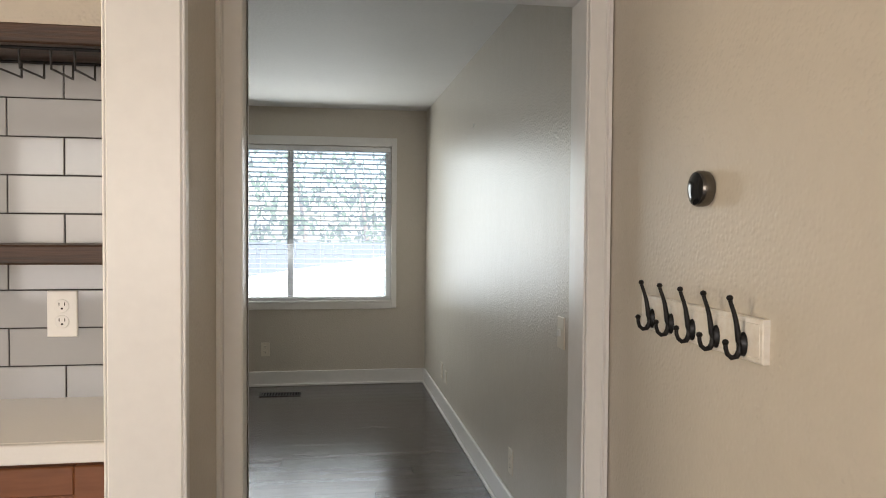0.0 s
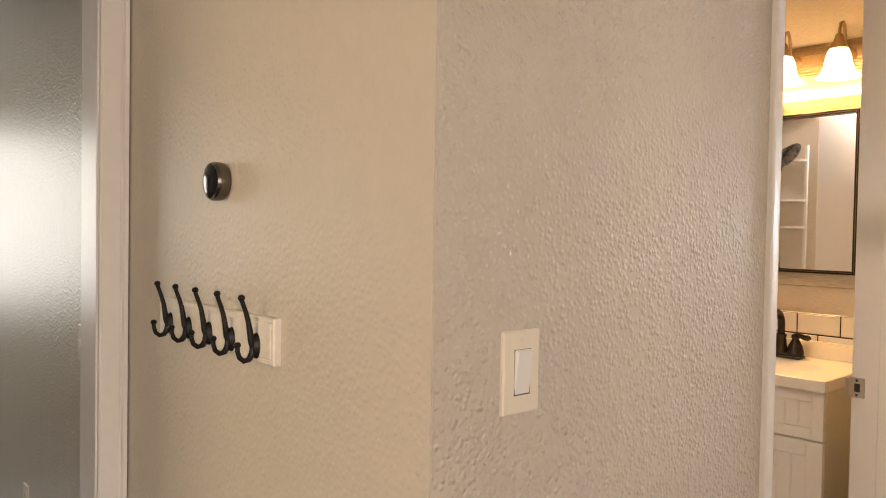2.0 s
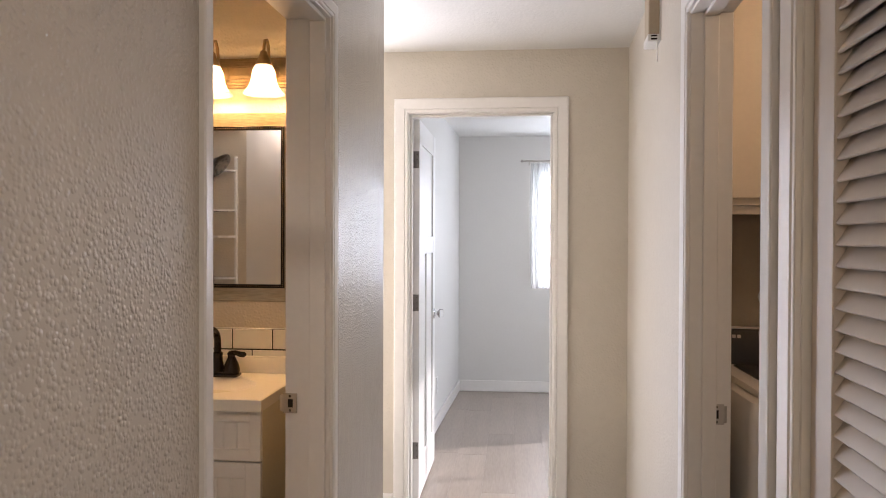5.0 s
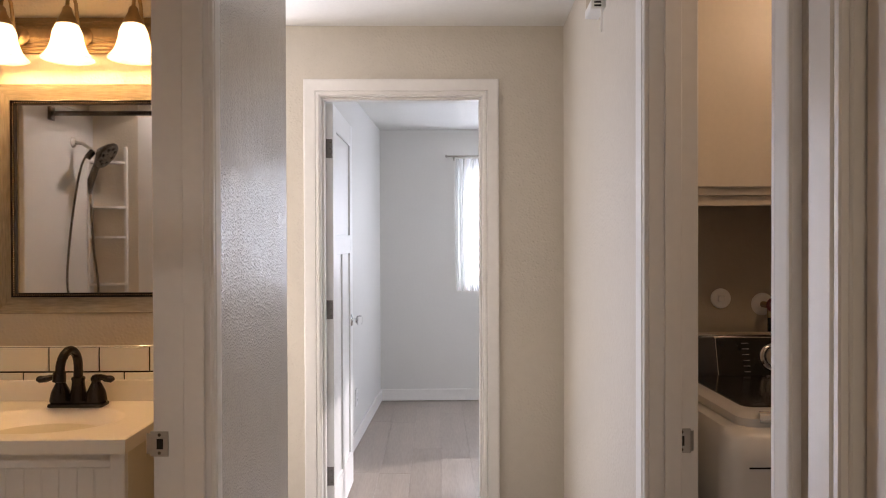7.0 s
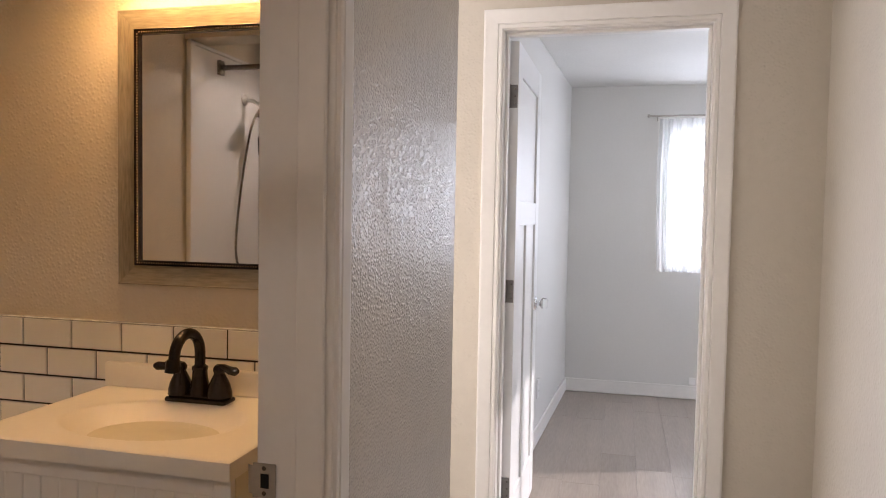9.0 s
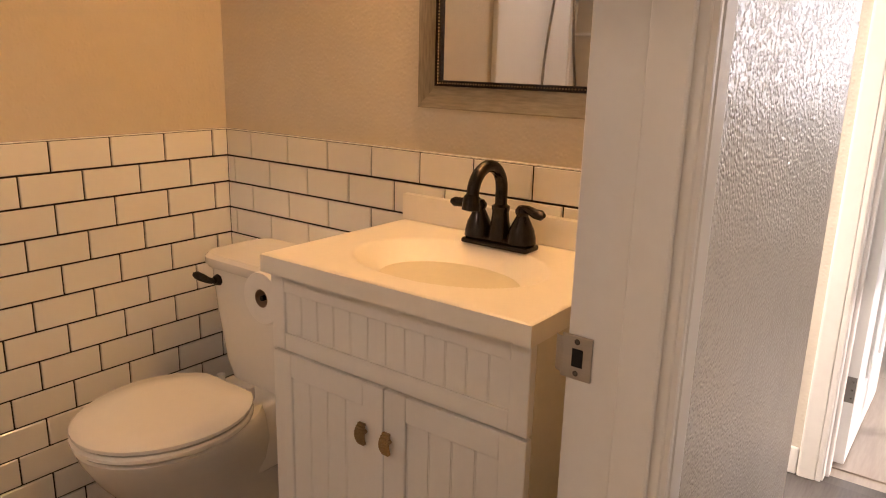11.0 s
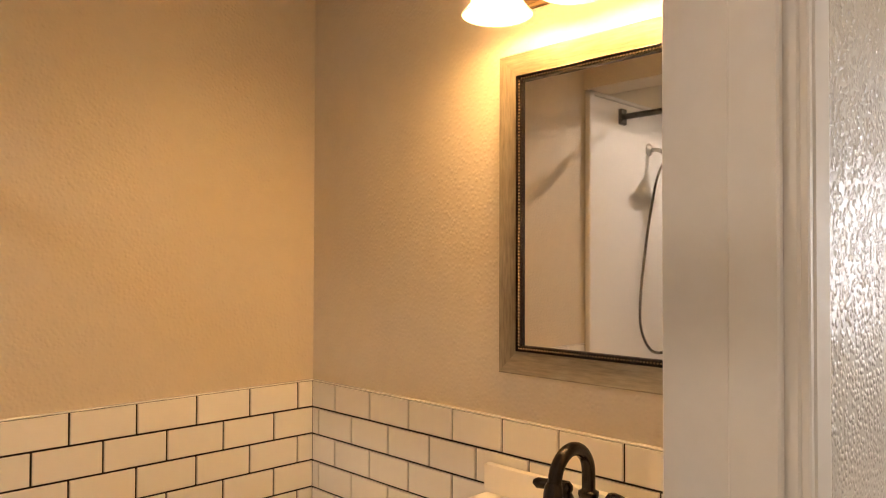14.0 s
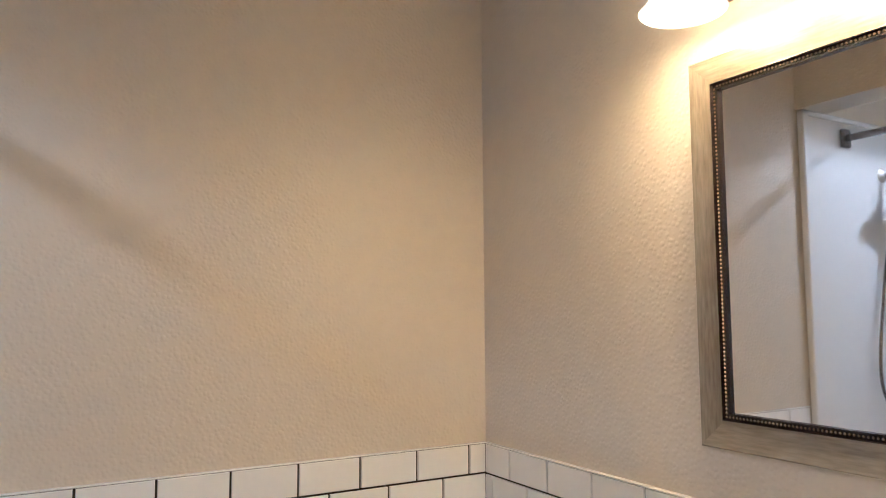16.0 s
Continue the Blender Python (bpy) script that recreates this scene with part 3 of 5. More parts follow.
def lay(parent, name, m, material, length, rows, row_h, top, piece_w, starts, gap, t=0.007):
    """Courses of pieces from the top down in the frame m (x along, y up, z out of the wall); starts: first joint of each course in turn."""
    for r in range(rows):
        z1 = top - r * row_h
        z0 = max(z1 - row_h + gap, 0.002)
        if z1 - z0 < 0.01:
            continue
        edges = [0.0]
        x = starts[r % len(starts)]
        while x < length - 0.004:
            if x > 0.004:
                edges.append(x)
            x += piece_w
        edges.append(length)
        for a, b in zip(edges, edges[1:]):
            if b - a - gap < 0.006:
                continue
            ob = new(name, slab(b - a - gap, z1 - z0, t, material))
            ob.parent = parent
            ob.matrix_world = m @ pose((a + b) / 2, (z0 + z1) / 2, 0)


def bath_tiles():
    # frame: x runs away from the corner, y up, z into the room
    part("grout_bed", box(1.66, 3.07, 2.398, 2.404, 0, 1.0534), GROUT, wall_bath_north, "dark grout")
    part("tile_edge_trim", box(1.66, 3.064, 2.392, 2.404, 1.0540, 1.0575, 0.001), TILE, wall_bath_north)
    part("grout_bed", box(3.064, 3.07, 1.0, 2.398, 0, 1.0534), GROUT, wall_bath_east, "dark grout")
    part("tile_edge_trim", box(3.058, 3.07, 1.0, 2.392, 1.0540, 1.0575, 0.001), TILE, wall_bath_east)
    lay(wall_bath_north, "tile", Matrix(((-1, 0, 0, 3.064), (0, 0, -1, 2.399), (0, 1, 0, 0), (0, 0, 0, 1))), TILE, 1.40, 14, 0.0774, 1.0525, 0.1536, (0.053, 0.131), 0.0054)
    lay(wall_bath_east, "tile", Matrix(((0, 0, -1, 3.065), (-1, 0, 0, 2.391), (0, 1, 0, 0), (0, 0, 0, 1))), TILE, 1.39, 14, 0.0774, 1.0525, 0.1536, (0.110, 0.032), 0.0054)


# ---- bathroom ----


def ring_frame(y0, y1, z0, z1, profile):
    """A mitred picture frame on an east wall: profile of (inset from the outer edge, depth off the wall)."""
    bm = bmesh.new()
    rows = []
    for a, dpt in profile:
        rows.append([bm.verts.new((-dpt, y, z)) for y, z in ((y0 + a, z0 + a), (y1 - a, z0 + a), (y1 - a, z1 - a), (y0 + a, z1 - a))])
    for a, b in zip(rows, rows[1:]):
        for i in range(4):
            bm.faces.new((a[i], a[(i + 1) % 4], b[(i + 1) % 4], b[i]))
    return bm


def mirror():
    t = thing("mirror", (3.068, 1.3895, 1.5075), "wall mirror in a washed wood frame with a dark beaded edge", "mirror")
    y, z = 0.281, 0.350
    prof = [(0, 0), (0, 0.014), (0.003, 0.017), (0.046, 0.012), (0.05, 0.012), (0.05, 0.004)]
    cs = ((-y, -z, 1, 1), (y, -z, -1, 1), (y, z, -1, -1), (-y, z, 1, -1))
    for k in range(4):
        bm = bmesh.new()
        ends = [[bm.verts.new((-d, cy + sy * (a + 0.0002), cz + sz * (a + 0.0002))) for a, d in prof] for cy, cz, sy, sz in (cs[k], cs[(k + 1) % 4])]
        for i in range(len(prof) - 1):
            bm.faces.new((ends[0][i], ends[0][i + 1], ends[1][i + 1], ends[1][i]))
        part("frame_rail" if k % 2 == 0 else "frame_stile", bm, FRAMEW_ACROSS if k % 2 == 0 else FRAMEW, t, "washed wood moulding")
    part("liner", ring_frame(-y + 0.0505, y - 0.0505, -z + 0.0505, z - 0.0505, [(0, 0.004), (0, 0.018), (0.0015, 0.0185), (0.003, 0.013), (0.0100, 0.013), (0.0105, 0.016), (0.0128, 0.016), (0.0132, 0.006)]), ORB, t, "dark inner edge")
    bm = bmesh.new()
    yi, zi = y - 0.0571, z - 0.0571
    step = 0.0070
    spots = [(yy * s1, zi * s2) for s2 in (-1, 1) for s1 in (1,) for yy in np.arange(-yi, yi, step)] + [(yi * s, zz) for s in (-1, 1) for zz in np.arange(-zi, zi, step)]
    for py, pz in spots:
        r = 0.0025
        c = Vector((-0.0145, py, pz))
        vs = [bm.verts.new(c + Vector(v) * r) for v in ((-1, 0, 0), (0, 1, 0), (0, 0, 1), (0, -1, 0), (0, 0, -1))]
        for i in range(4):
            bm.faces.new((vs[0], vs[1 + i], vs[1 + (i + 1) % 4]))
    tagged(part("beading", bm, BRASSY, t, "row of tiny bronze beads"), kind="stuff")
    part("glass", box(-0.0085, -0.004, -y + 0.05, y - 0.05, -z + 0.05, z - 0.05), MIRROR, t, "silvered glass")


def vanity_light():
    t = thing("vanity_light", (3.068, 1.387, 2.005), "three-light brass vanity fixture with lit alabaster glass shades", "wall lamp")
    bm = bmesh.new()
    for dx, h in ((0.012, 0.055), (0.020, 0.046), (0.027, 0.036), (0.033, 0.026), (0.038, 0.016)):
        bx(bm, -dx, -dx + 0.012, -0.265 - (0.038 - dx) * 0.6, 0.265 + (0.038 - dx) * 0.6, -h, h, 0.002)
    part("backplate", bm, BRASSY, t, "stepped antique brass backplate")
    for y in (-0.19, 0.0, 0.19):
        part("rosette", lathe([(0, 0.010), (0.016, 0.010), (0.028, 0.003), (0.030, 0)], 20, pose(-0.038, y, -0.01, 0, -90, 0)), BRASSY, t, smooth=True)
        pts = [(-0.036, y, -0.012), (-0.054, y, -0.02), (-0.066, y, 0.0), (-0.072, y, 0.035), (-0.080, y, 0.075), (-0.098, y, 0.098), (-0.118, y, 0.09), (-0.128, y, 0.065), (-0.130, y, 0.035)]
        part("arm", tube(pts, 0.0055, 10), BRASSY, t, smooth=True)
        part("socket_cup", lathe([(0.006, 0.052), (0.012, 0.046), (0.016, 0.030), (0.027, 0.008), (0.031, -0.002), (0.027, -0.004)], 20, pose(-0.130, y, 0)), BRASSY, t, smooth=True)
        prof = [(0.026, 0.004), (0.033, -0.008), (0.040, -0.025), (0.043, -0.045), (0.047, -0.062), (0.055, -0.080), (0.066, -0.094), (0.073, -0.101), (0.071, -0.103), (0.063, -0.094), (0.052, -0.079), (0.044, -0.062), (0.040, -0.045), (0.037, -0.025), (0.030, -0.008), (0.024, 0.002)]
        sh = part("shade", lathe(prof, 32, pose(-0.130, y, 0)), SHADE, t, "lit bell-shaped alabaster glass", smooth=True)
        part("bulb", lathe([(0, -0.050), (0.014, -0.048), (0.021, -0.038), (0.021, -0.028), (0.013, -0.014), (0.012, 0.0)], 16, pose(-0.130, y, 0)), BULB, sh, "glowing bulb", smooth=True)


def vanity():
    X, Y = 2.625, 1.394
    t = thing("vanity_cabinet", (X, Y, 0), "white beadboard bathroom vanity cabinet with two doors", "cabinet")
    w = 0.297
    bm = bmesh.new()
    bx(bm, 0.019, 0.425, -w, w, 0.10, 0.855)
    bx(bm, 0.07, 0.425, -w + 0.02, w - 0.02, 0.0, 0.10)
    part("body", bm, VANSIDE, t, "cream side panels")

    def panel(name, y0, y1, z0, z1, fr, pitch, label):
        """A framed front with a recessed field of beaded boards."""
        bm = bmesh.new()
        bx(bm, 0, 0.018, y0, y0 + fr, z0, z1, 0.0015)
        bx(bm, 0, 0.018, y1 - fr, y1, z0, z1, 0.0015)
        bx(bm, 0.0008, 0.018, y0 + fr, y1 - fr, z0, z0 + fr, 0.0015)
        bx(bm, 0.0008, 0.018, y0 + fr, y1 - fr, z1 - fr, z1, 0.0015)
        p = part(name, bm, VANW, t, label)
        n = max(2, round((y1 - y0 - 2 * fr) / pitch))
        wd = (y1 - y0 - 2 * fr) / n
        for i in range(n):
            a = y0 + fr + i * wd
            bm = box(0.0055, 0.016, a + 0.0001, a + wd * 0.92, z0 + fr, z1 - fr, 0.0007)
            bx(bm, 0.0057, 0.016, a + wd * 0.92 + 0.0002, a + wd - 0.0001, z0 + fr, z1 - fr, 0.0009)
            part("board", bm, VANW, p)
        return p

    panel("false_drawer", -w, w, 0.695, 0.852, 0.036, 0.045, "white beadboard drawer front")
    for s in (-1, 1):
        y0, y1 = (0.0015, w) if s > 0 else (-w, -0.0015)
        d = panel("door", y0, y1, 0.105, 0.689, 0.050, 0.045, "white beadboard door")
        bm = bmesh.new()
        tube([(0.0, 0.012 + s * 0.030, 0.592), (-0.012, 0.012 + s * 0.030, 0.592)], [0.004, 0.0045], 10, bm)
        for i in range(9):                       # curved leaf-shaped grip
            a = -1 + i / 4
            wdt = 0.011 * (1 - 0.25 * a * a)
            bx(bm, -0.022 + 0.006 * a * a, -0.014 + 0.006 * a * a, 0.012 + s * 0.030 - wdt, 0.012 + s * 0.030 + wdt, 0.592 + a * 0.019 - 0.0028, 0.592 + a * 0.019 + 0.0028, 0.0012)
        part("handle", bm, BRASSY, d, "antique brass pull", smooth=True)


def vanity_top():
    t = thing("sink", (2.604, 1.3915, 0.856), "cream cultured marble vanity top with an oval basin", "sink")
    nx, ny, D, W, T = 88, 120, 0.446, 0.304, 0.037
    bm = bmesh.new()
    grid = []
    for i in range(nx + 1):
        row = []
        for j in range(ny + 1):
            x, y = D * i / nx, -W + 2 * W * j / ny
            e = math.hypot((x - 0.205) / 0.150, y / 0.208)
            z = T
            if e < 1:
                z = T - 0.065 * (1 - e ** 3.0) ** 1.15
            edge = min(x, y + W, W - y)
            if edge < 0.004:
                z -= 0.0025
            row.append(bm.verts.new((x, y, z)))
        grid.append(row)
    for i in range(nx):
        for j in range(ny):
            bm.faces.new((grid[i][j], grid[i + 1][j], grid[i + 1][j + 1], grid[i][j + 1]))
    rim = [grid[i][0] for i in range(nx + 1)] + [grid[nx][j] for j in range(1, ny + 1)] + [grid[i][ny] for i in range(nx - 1, -1, -1)] + [grid[0][j] for j in range(ny - 1, 0, -1)]
    low = [bm.verts.new((v.co.x, v.co.y, 0)) for v in rim]
    for i in range(len(rim)):
        j = (i + 1) % len(rim)
        bm.faces.new((rim[i], rim[j], low[j], low[i]))
    part("counter", bm, CULT, t, smooth=True)
    part("backsplash", box(0.428, 0.449, -W, W, T + 0.0005, 0.100, 0.004, seg=2), CULT, t, smooth=True)
    part("drain", lathe([(0, -0.022), (0.016, -0.022), (0.021, -0.025), (0.021, -0.030)], 20, pose(0.215, 0, 0)), ORB, t, "dark bronze drain")


def faucet():
    t = thing("faucet", (2.968, 1.378, 0.893), "oil-rubbed bronze two-handle gooseneck faucet", "faucet")
    bm = bmesh.new()
    bx(bm, -0.027, 0.027, -0.080, 0.080, 0, 0.012, 0.005, seg=2)
    bx(bm, -0.022, 0.022, -0.074, 0.074, 0.011, 0.020, 0.005, seg=2)
    part("base", bm, ORB, t, smooth=True)
    part("column", lathe([(0.026, 0.016), (0.024, 0.03), (0.019, 0.055), (0.017, 0.075), (0.019, 0.079), (0.019, 0.085), (0.013, 0.089)], 24), ORB, t, smooth=True)
    pts = [(0, 0, 0.085), (0, 0, 0.115)] + arc((-0.052, 0, 0.120), 0.052, 0, 165, 14) + [(-0.105, 0, 0.112)]
    part("spout", tube(pts, [0.0125] * (len(pts) - 1) + [0.0125], 14), ORB, t, smooth=True)
    part("aerator", lathe([(0.0125, 0.018), (0.016, 0.014), (0.0175, 0.0), (0.0175, -0.012), (0.010, -0.014)], 18, pose(-0.108, 0, 0.104, 0, 8, 0)), ORB, t, smooth=True)
    for s in (-1, 1):
        part("handle_bell", lathe([(0.030, 0.016), (0.029, 0.028), (0.025, 0.045), (0.017, 0.062), (0.012, 0.072), (0.015, 0.078), (0.015, 0.084), (0.009, 0.092), (0.0, 0.094)], 24, pose(0.0, s * 0.052, 0)), ORB, t, smooth=True)
        part("lever", tube([(0, s * 0.050, 0.086), (-0.006, s * 0.068, 0.088), (-0.013, s * 0.088, 0.083), (-0.018, s * 0.104, 0.083), (-0.02, s * 0.112, 0.084)], [0.008, 0.008, 0.010, 0.0105, 0.005], 12), ORB, t, smooth=True)


def oval(cx, hx_front, hx_back, hy, z, n=40, back=None):
    """An egg outline: front half longer than the back; back cuts it off straight."""
    pts = []
    for i in range(n):
        a = 2 * math.pi * i / n
        c, s = math.cos(a), math.sin(a)
        x = cx + (hx_back * c if c > 0 else hx_front * c)
        if back is not None:
            x = min(x, back)
        pts.append((x, hy * s, z))
    return pts


def loft(rings, cap=True):
    bm = bmesh.new()
    rows = [[bm.verts.new(p) for p in r] for r in rings]
    n = len(rows[0])
    for a, b in zip(rows, rows[1:]):
        for i in range(n):
            bm.faces.new((a[i], a[(i + 1) % n], b[(i + 1) % n], b[i]))
    if cap:
        bm.faces.new(rows[0][::-1])
        bm.faces.new(rows[-1])
    return bm


def rounded(x0, x1, y0, y1, z, r, n=6):
    pts = []
    for cx, cy, a0 in ((x1 - r, y1 - r, 0), (x0 + r, y1 - r, 90), (x0 + r, y0 + r, 180), (x1 - r, y0 + r, 270)):
        for i in range(n + 1):
            a = radians(a0 + 90 * i / n)
            pts.append((cx + r * math.cos(a), cy + r * math.sin(a), z))
    return pts


def toilet():
    t = thing("toilet", (2.60, 2.075, 0), "white porcelain toilet with the lid closed", "toilet")
    part("bowl", loft([oval(0.10, 0.16, 0.28, 0.115, 0.0), oval(0.10, 0.15, 0.28, 0.108, 0.05), oval(0.09, 0.14, 0.28, 0.100, 0.14), oval(0.07, 0.17, 0.27, 0.118, 0.22),
                       oval(0.05, 0.215, 0.25, 0.155, 0.31), oval(0.03, 0.225, 0.24, 0.178, 0.37), oval(0.02, 0.222, 0.24, 0.182, 0.392), oval(0.02, 0.215, 0.24, 0.176, 0.400)]), PORC, t, smooth=True)
    part("seat", loft([oval(0.02, 0.222, 0.20, 0.186, 0.402, back=0.195), oval(0.02, 0.228, 0.20, 0.191, 0.408, back=0.2), oval(0.02, 0.228, 0.2, 0.191, 0.416, back=0.2), oval(0.02, 0.222, 0.2, 0.186, 0.421, back=0.195)]), PORC, t, smooth=True)
    part("lid", loft([oval(0.02, 0.220, 0.20, 0.184, 0.423, back=0.192), oval(0.02, 0.226, 0.2, 0.189, 0.428, back=0.197), oval(0.02, 0.226, 0.2, 0.189, 0.436, back=0.197), oval(0.02, 0.216, 0.19, 0.180, 0.443, back=0.187), oval(0.02, 0.15, 0.14, 0.12, 0.446, back=0.13)]), PORC, t, smooth=True)
    for s in (-1, 1):
        part("hinge", tube([(0.213, s * 0.06, 0.402), (0.213, s * 0.06, 0.438)], 0.011, 12), PORC, t, smooth=True)
    bm = bmesh.new()
    bx(bm, 0.17, 0.43, -0.105, 0.105, 0.20, 0.405, 0.02, seg=3)
    part("tank_shelf", bm, PORC, t, smooth=True)
    part("tank", loft([rounded(0.270, 0.440, -0.165, 0.112, 0.400, 0.05), rounded(0.258, 0.445, -0.180, 0.124, 0.46, 0.05), rounded(0.246, 0.450, -0.195, 0.137, 0.60, 0.05), rounded(0.238, 0.452, -0.200, 0.142, 0.722, 0.05)]), PORC, t, smooth=True)
    part("tank_lid", loft([rounded(0.230, 0.455, -0.206, 0.148, 0.723, 0.055), rounded(0.222, 0.458, -0.212, 0.154, 0.733, 0.058), rounded(0.222, 0.458, -0.212, 0.154, 0.750, 0.058), rounded(0.232, 0.450, -0.202, 0.144, 0.760, 0.05)]), PORC, t, smooth=True)
    h = bmesh.new()
    lathe([(0.0, 0.012), (0.012, 0.012), (0.016, 0.0)], 14, pose(0.240, 0.086, 0.690, 0, -90, 0), h)
    tube([(0.232, 0.086, 0.690), (0.220, 0.087, 0.691), (0.212, 0.094, 0.694), (0.204, 0.106, 0.700), (0.197, 0.120, 0.706), (0.193, 0.127, 0.708)], [0.006, 0.008, 0.009, 0.011, 0.0105, 0.005], 12, h)
    part("flush_lever", h, ORB, t, "dark bronze lever", smooth=True)


def toilet_paper():
    t = thing("toilet_paper_holder", (2.70, 1.692, 0.775), "toilet roll on a holder fixed to the vanity's side", "toilet paper")
    part("post", tube([(0.066, 0.0, 0.0), (0.066, 0.062, 0.0), (-0.049, 0.062, 0.0)], 0.006, 10), ORB, t, smooth=True)
    part("roll", lathe([(0.020, -0.05), (0.055, -0.05), (0.056, -0.048), (0.056, 0.048), (0.055, 0.05), (0.020, 0.05), (0.020, -0.05)], 28, pose(0, 0.062, 0, 0, 90, 0)), PAPER, t, "white paper roll", smooth=True)
    part("core", lathe([(0.0195, -0.05), (0.0195, 0.05), (0.0185, 0.05), (0.0185, -0.05), (0.0195, -0.05)], 20, pose(0, 0.062, 0, 0, 90, 0)), CARD, t, "brown card core", smooth=True)


def shower():
    t = thing("bathtub", (0.88, 0.99, 0), "white acrylic bathtub with its wall surround", "bathtub")
    rings = [rounded(0.004, 0.74, 0.03, 1.41, 0.0, 0.02), rounded(0.004, 0.74, 0.03, 1.41, 0.43, 0.02), rounded(0.008, 0.736, 0.034, 1.406, 0.44, 0.02), rounded(0.07, 0.66, 0.10, 1.33, 0.44, 0.1), rounded(0.09, 0.64, 0.13, 1.30, 0.40, 0.1), rounded(0.14, 0.58, 0.20, 1.20, 0.10, 0.1)]
    part("tub", loft(rings), FIBER, t, smooth=True)
    bm = bmesh.new()
    bx(bm, 0.004, 0.018, 0.02, 1.41, 0.44, 2.13, 0.003)
    bx(bm, 0.018, 0.755, 1.392, 1.410, 0.44, 2.13, 0.003)
    bx(bm, 0.735, 0.772, 1.384, 1.411, 0.44, 2.148, 0.004)
    bx(bm, 0.004, 0.772, 1.384, 1.411, 2.13, 2.148, 0.004)
    part("surround", bm, FIBER, t, "white glossy wall panels")
    bm = bmesh.new()
    bx(bm, 0.075, 0.105, 1.378, 1.392, 0.6, 1.95, 0.005, seg=2)
    bx(bm, 0.014, 0.034, 1.184, 1.206, 0.6, 1.95, 0.005, seg=2)
    for z in (1.135, 1.415, 1.592, 1.86):
        pts = [(0.014, 1.19), (0.045, 1.195), (0.080, 1.225), (0.100, 1.29), (0.102, 1.392), (0.014, 1.392)]
        lo, hi = [bm.verts.new((x, y, z - 0.014)) for x, y in pts], [bm.verts.new((x, y, z)) for x, y in pts]
        bm.faces.new(lo[::-1])
        bm.faces.new(hi)
        for i in range(6):
            bm.faces.new((lo[i], lo[(i + 1) % 6], hi[(i + 1) % 6], hi[i]))
    part("corner_shelves", bm, FIBER, t, "white moulded corner shelves")
    r = thing("shower_rod", (1.39, 2.384, 2.065), "brushed nickel shower curtain rod", "curtain rod")
    part("rod", tube([(0, 0, 0), (0, -1.36, 0)], 0.0135, 14), STEEL, r, smooth=True)
    part("bracket", box(-0.024, 0.024, -0.020, 0.0, -0.036, 0.036, 0.004), STEEL, r, "square nickel bracket")
    s = thing("shower_fixture", (1.14, 2.382, 1.945), "dark nickel shower head with a hand shower and hose", "shower head")
    part("flange", lathe([(0.0, 0.016), (0.016, 0.014), (0.030, 0.004), (0.031, 0.0)], 20, pose(0, 0, 0, 90, 0, 0)), NICKEL, s, smooth=True)
    part("arm", tube([(0, 0, 0), (-0.002, -0.05, -0.005), (-0.01, -0.095, -0.035), (-0.015, -0.12, -0.062)], 0.010, 12), NICKEL, s, smooth=True)
    part("diverter", lathe([(0.0, -0.03), (0.018, -0.026), (0.020, 0.02), (0.010, 0.03)], 16, pose(-0.004, -0.094, -0.068, 40, 0, 0)), STEEL, s, smooth=True)
    hm = pose(-0.005, -0.188, -0.078, -53, 0, 0)
    head = part("head", lathe([(0.014, 0.062), (0.032, 0.050), (0.070, 0.024), (0.084, 0.010), (0.086, 0.0), (0.080, -0.006), (0.0, -0.008)], 32, hm), STEEL, s, "round spray head", smooth=True)
    for k in range(8):
        a = radians(45 * k)
        part("nozzle", lathe([(0, -0.0115), (0.008, -0.011), (0.010, -0.006)], 10, hm @ pose(0.052 * math.cos(a), 0.052 * math.sin(a), 0)), BLACKPL, head)
    part("hand_shower", tube([(-0.005, -0.135, -0.115), (-0.002, -0.118, -0.16), (0.0, -0.100, -0.215), (0.0, -0.095, -0.255), (0.0, -0.094, -0.29)], [0.017, 0.020, 0.021, 0.014, 0.010], 12), STEEL, s, smooth=True)
    hose = [(0.0, -0.094, -0.285), (0.0, -0.100, -0.42), (0.0, -0.112, -0.60), (0.0, -0.136, -0.84), (0.03, -0.11, -0.945), (0.085, -0.06, -0.95), (0.135, -0.035, -0.85), (0.125, -0.026, -0.70), (0.068, -0.024, -0.44), (0.022, -0.040, -0.20), (0.004, -0.062, -0.098), (-0.002, -0.088, -0.070)]
    fine = []
    for i in range(len(hose) - 1):
        p0, p1, p2, p3 = (Vector(hose[max(0, min(len(hose) - 1, i + k))]) for k in (-1, 0, 1, 2))
        for k in range(5):
            u = k / 5
            fine.append(0.5 * (2 * p1 + (p2 - p0) * u + (2 * p0 - 5 * p1 + 4 * p2 - p3) * u * u + (3 * p1 - p0 - 3 * p2 + p3) * u ** 3))
    part("hose", tube(fine, 0.0065, 8), STEEL, s, "ribbed metal hose", smooth=True)


def shower_lamp():
    t = thing("shower_ceiling_light", (0.98, 1.75, H), "square white glowing ceiling light over the tub", "ceiling light")
    bm = bmesh.new()
    for a in ((-0.14, 0.14, -0.14, -0.115), (-0.14, 0.14, 0.115, 0.14), (-0.14, -0.115, -0.115, 0.115), (0.115, 0.14, -0.115, 0.115)):
        bx(bm, *a, -0.080, -0.001, 0.002)
    part("frame", bm, TRIM, t, "deep white frame")
    part("diffuser", box(-0.115, 0.115, -0.115, 0.115, -0.012, -0.006), glowing("lit_diffuser", (0.85, 0.92, 1.0), 4.0), t, "glowing diffuser")


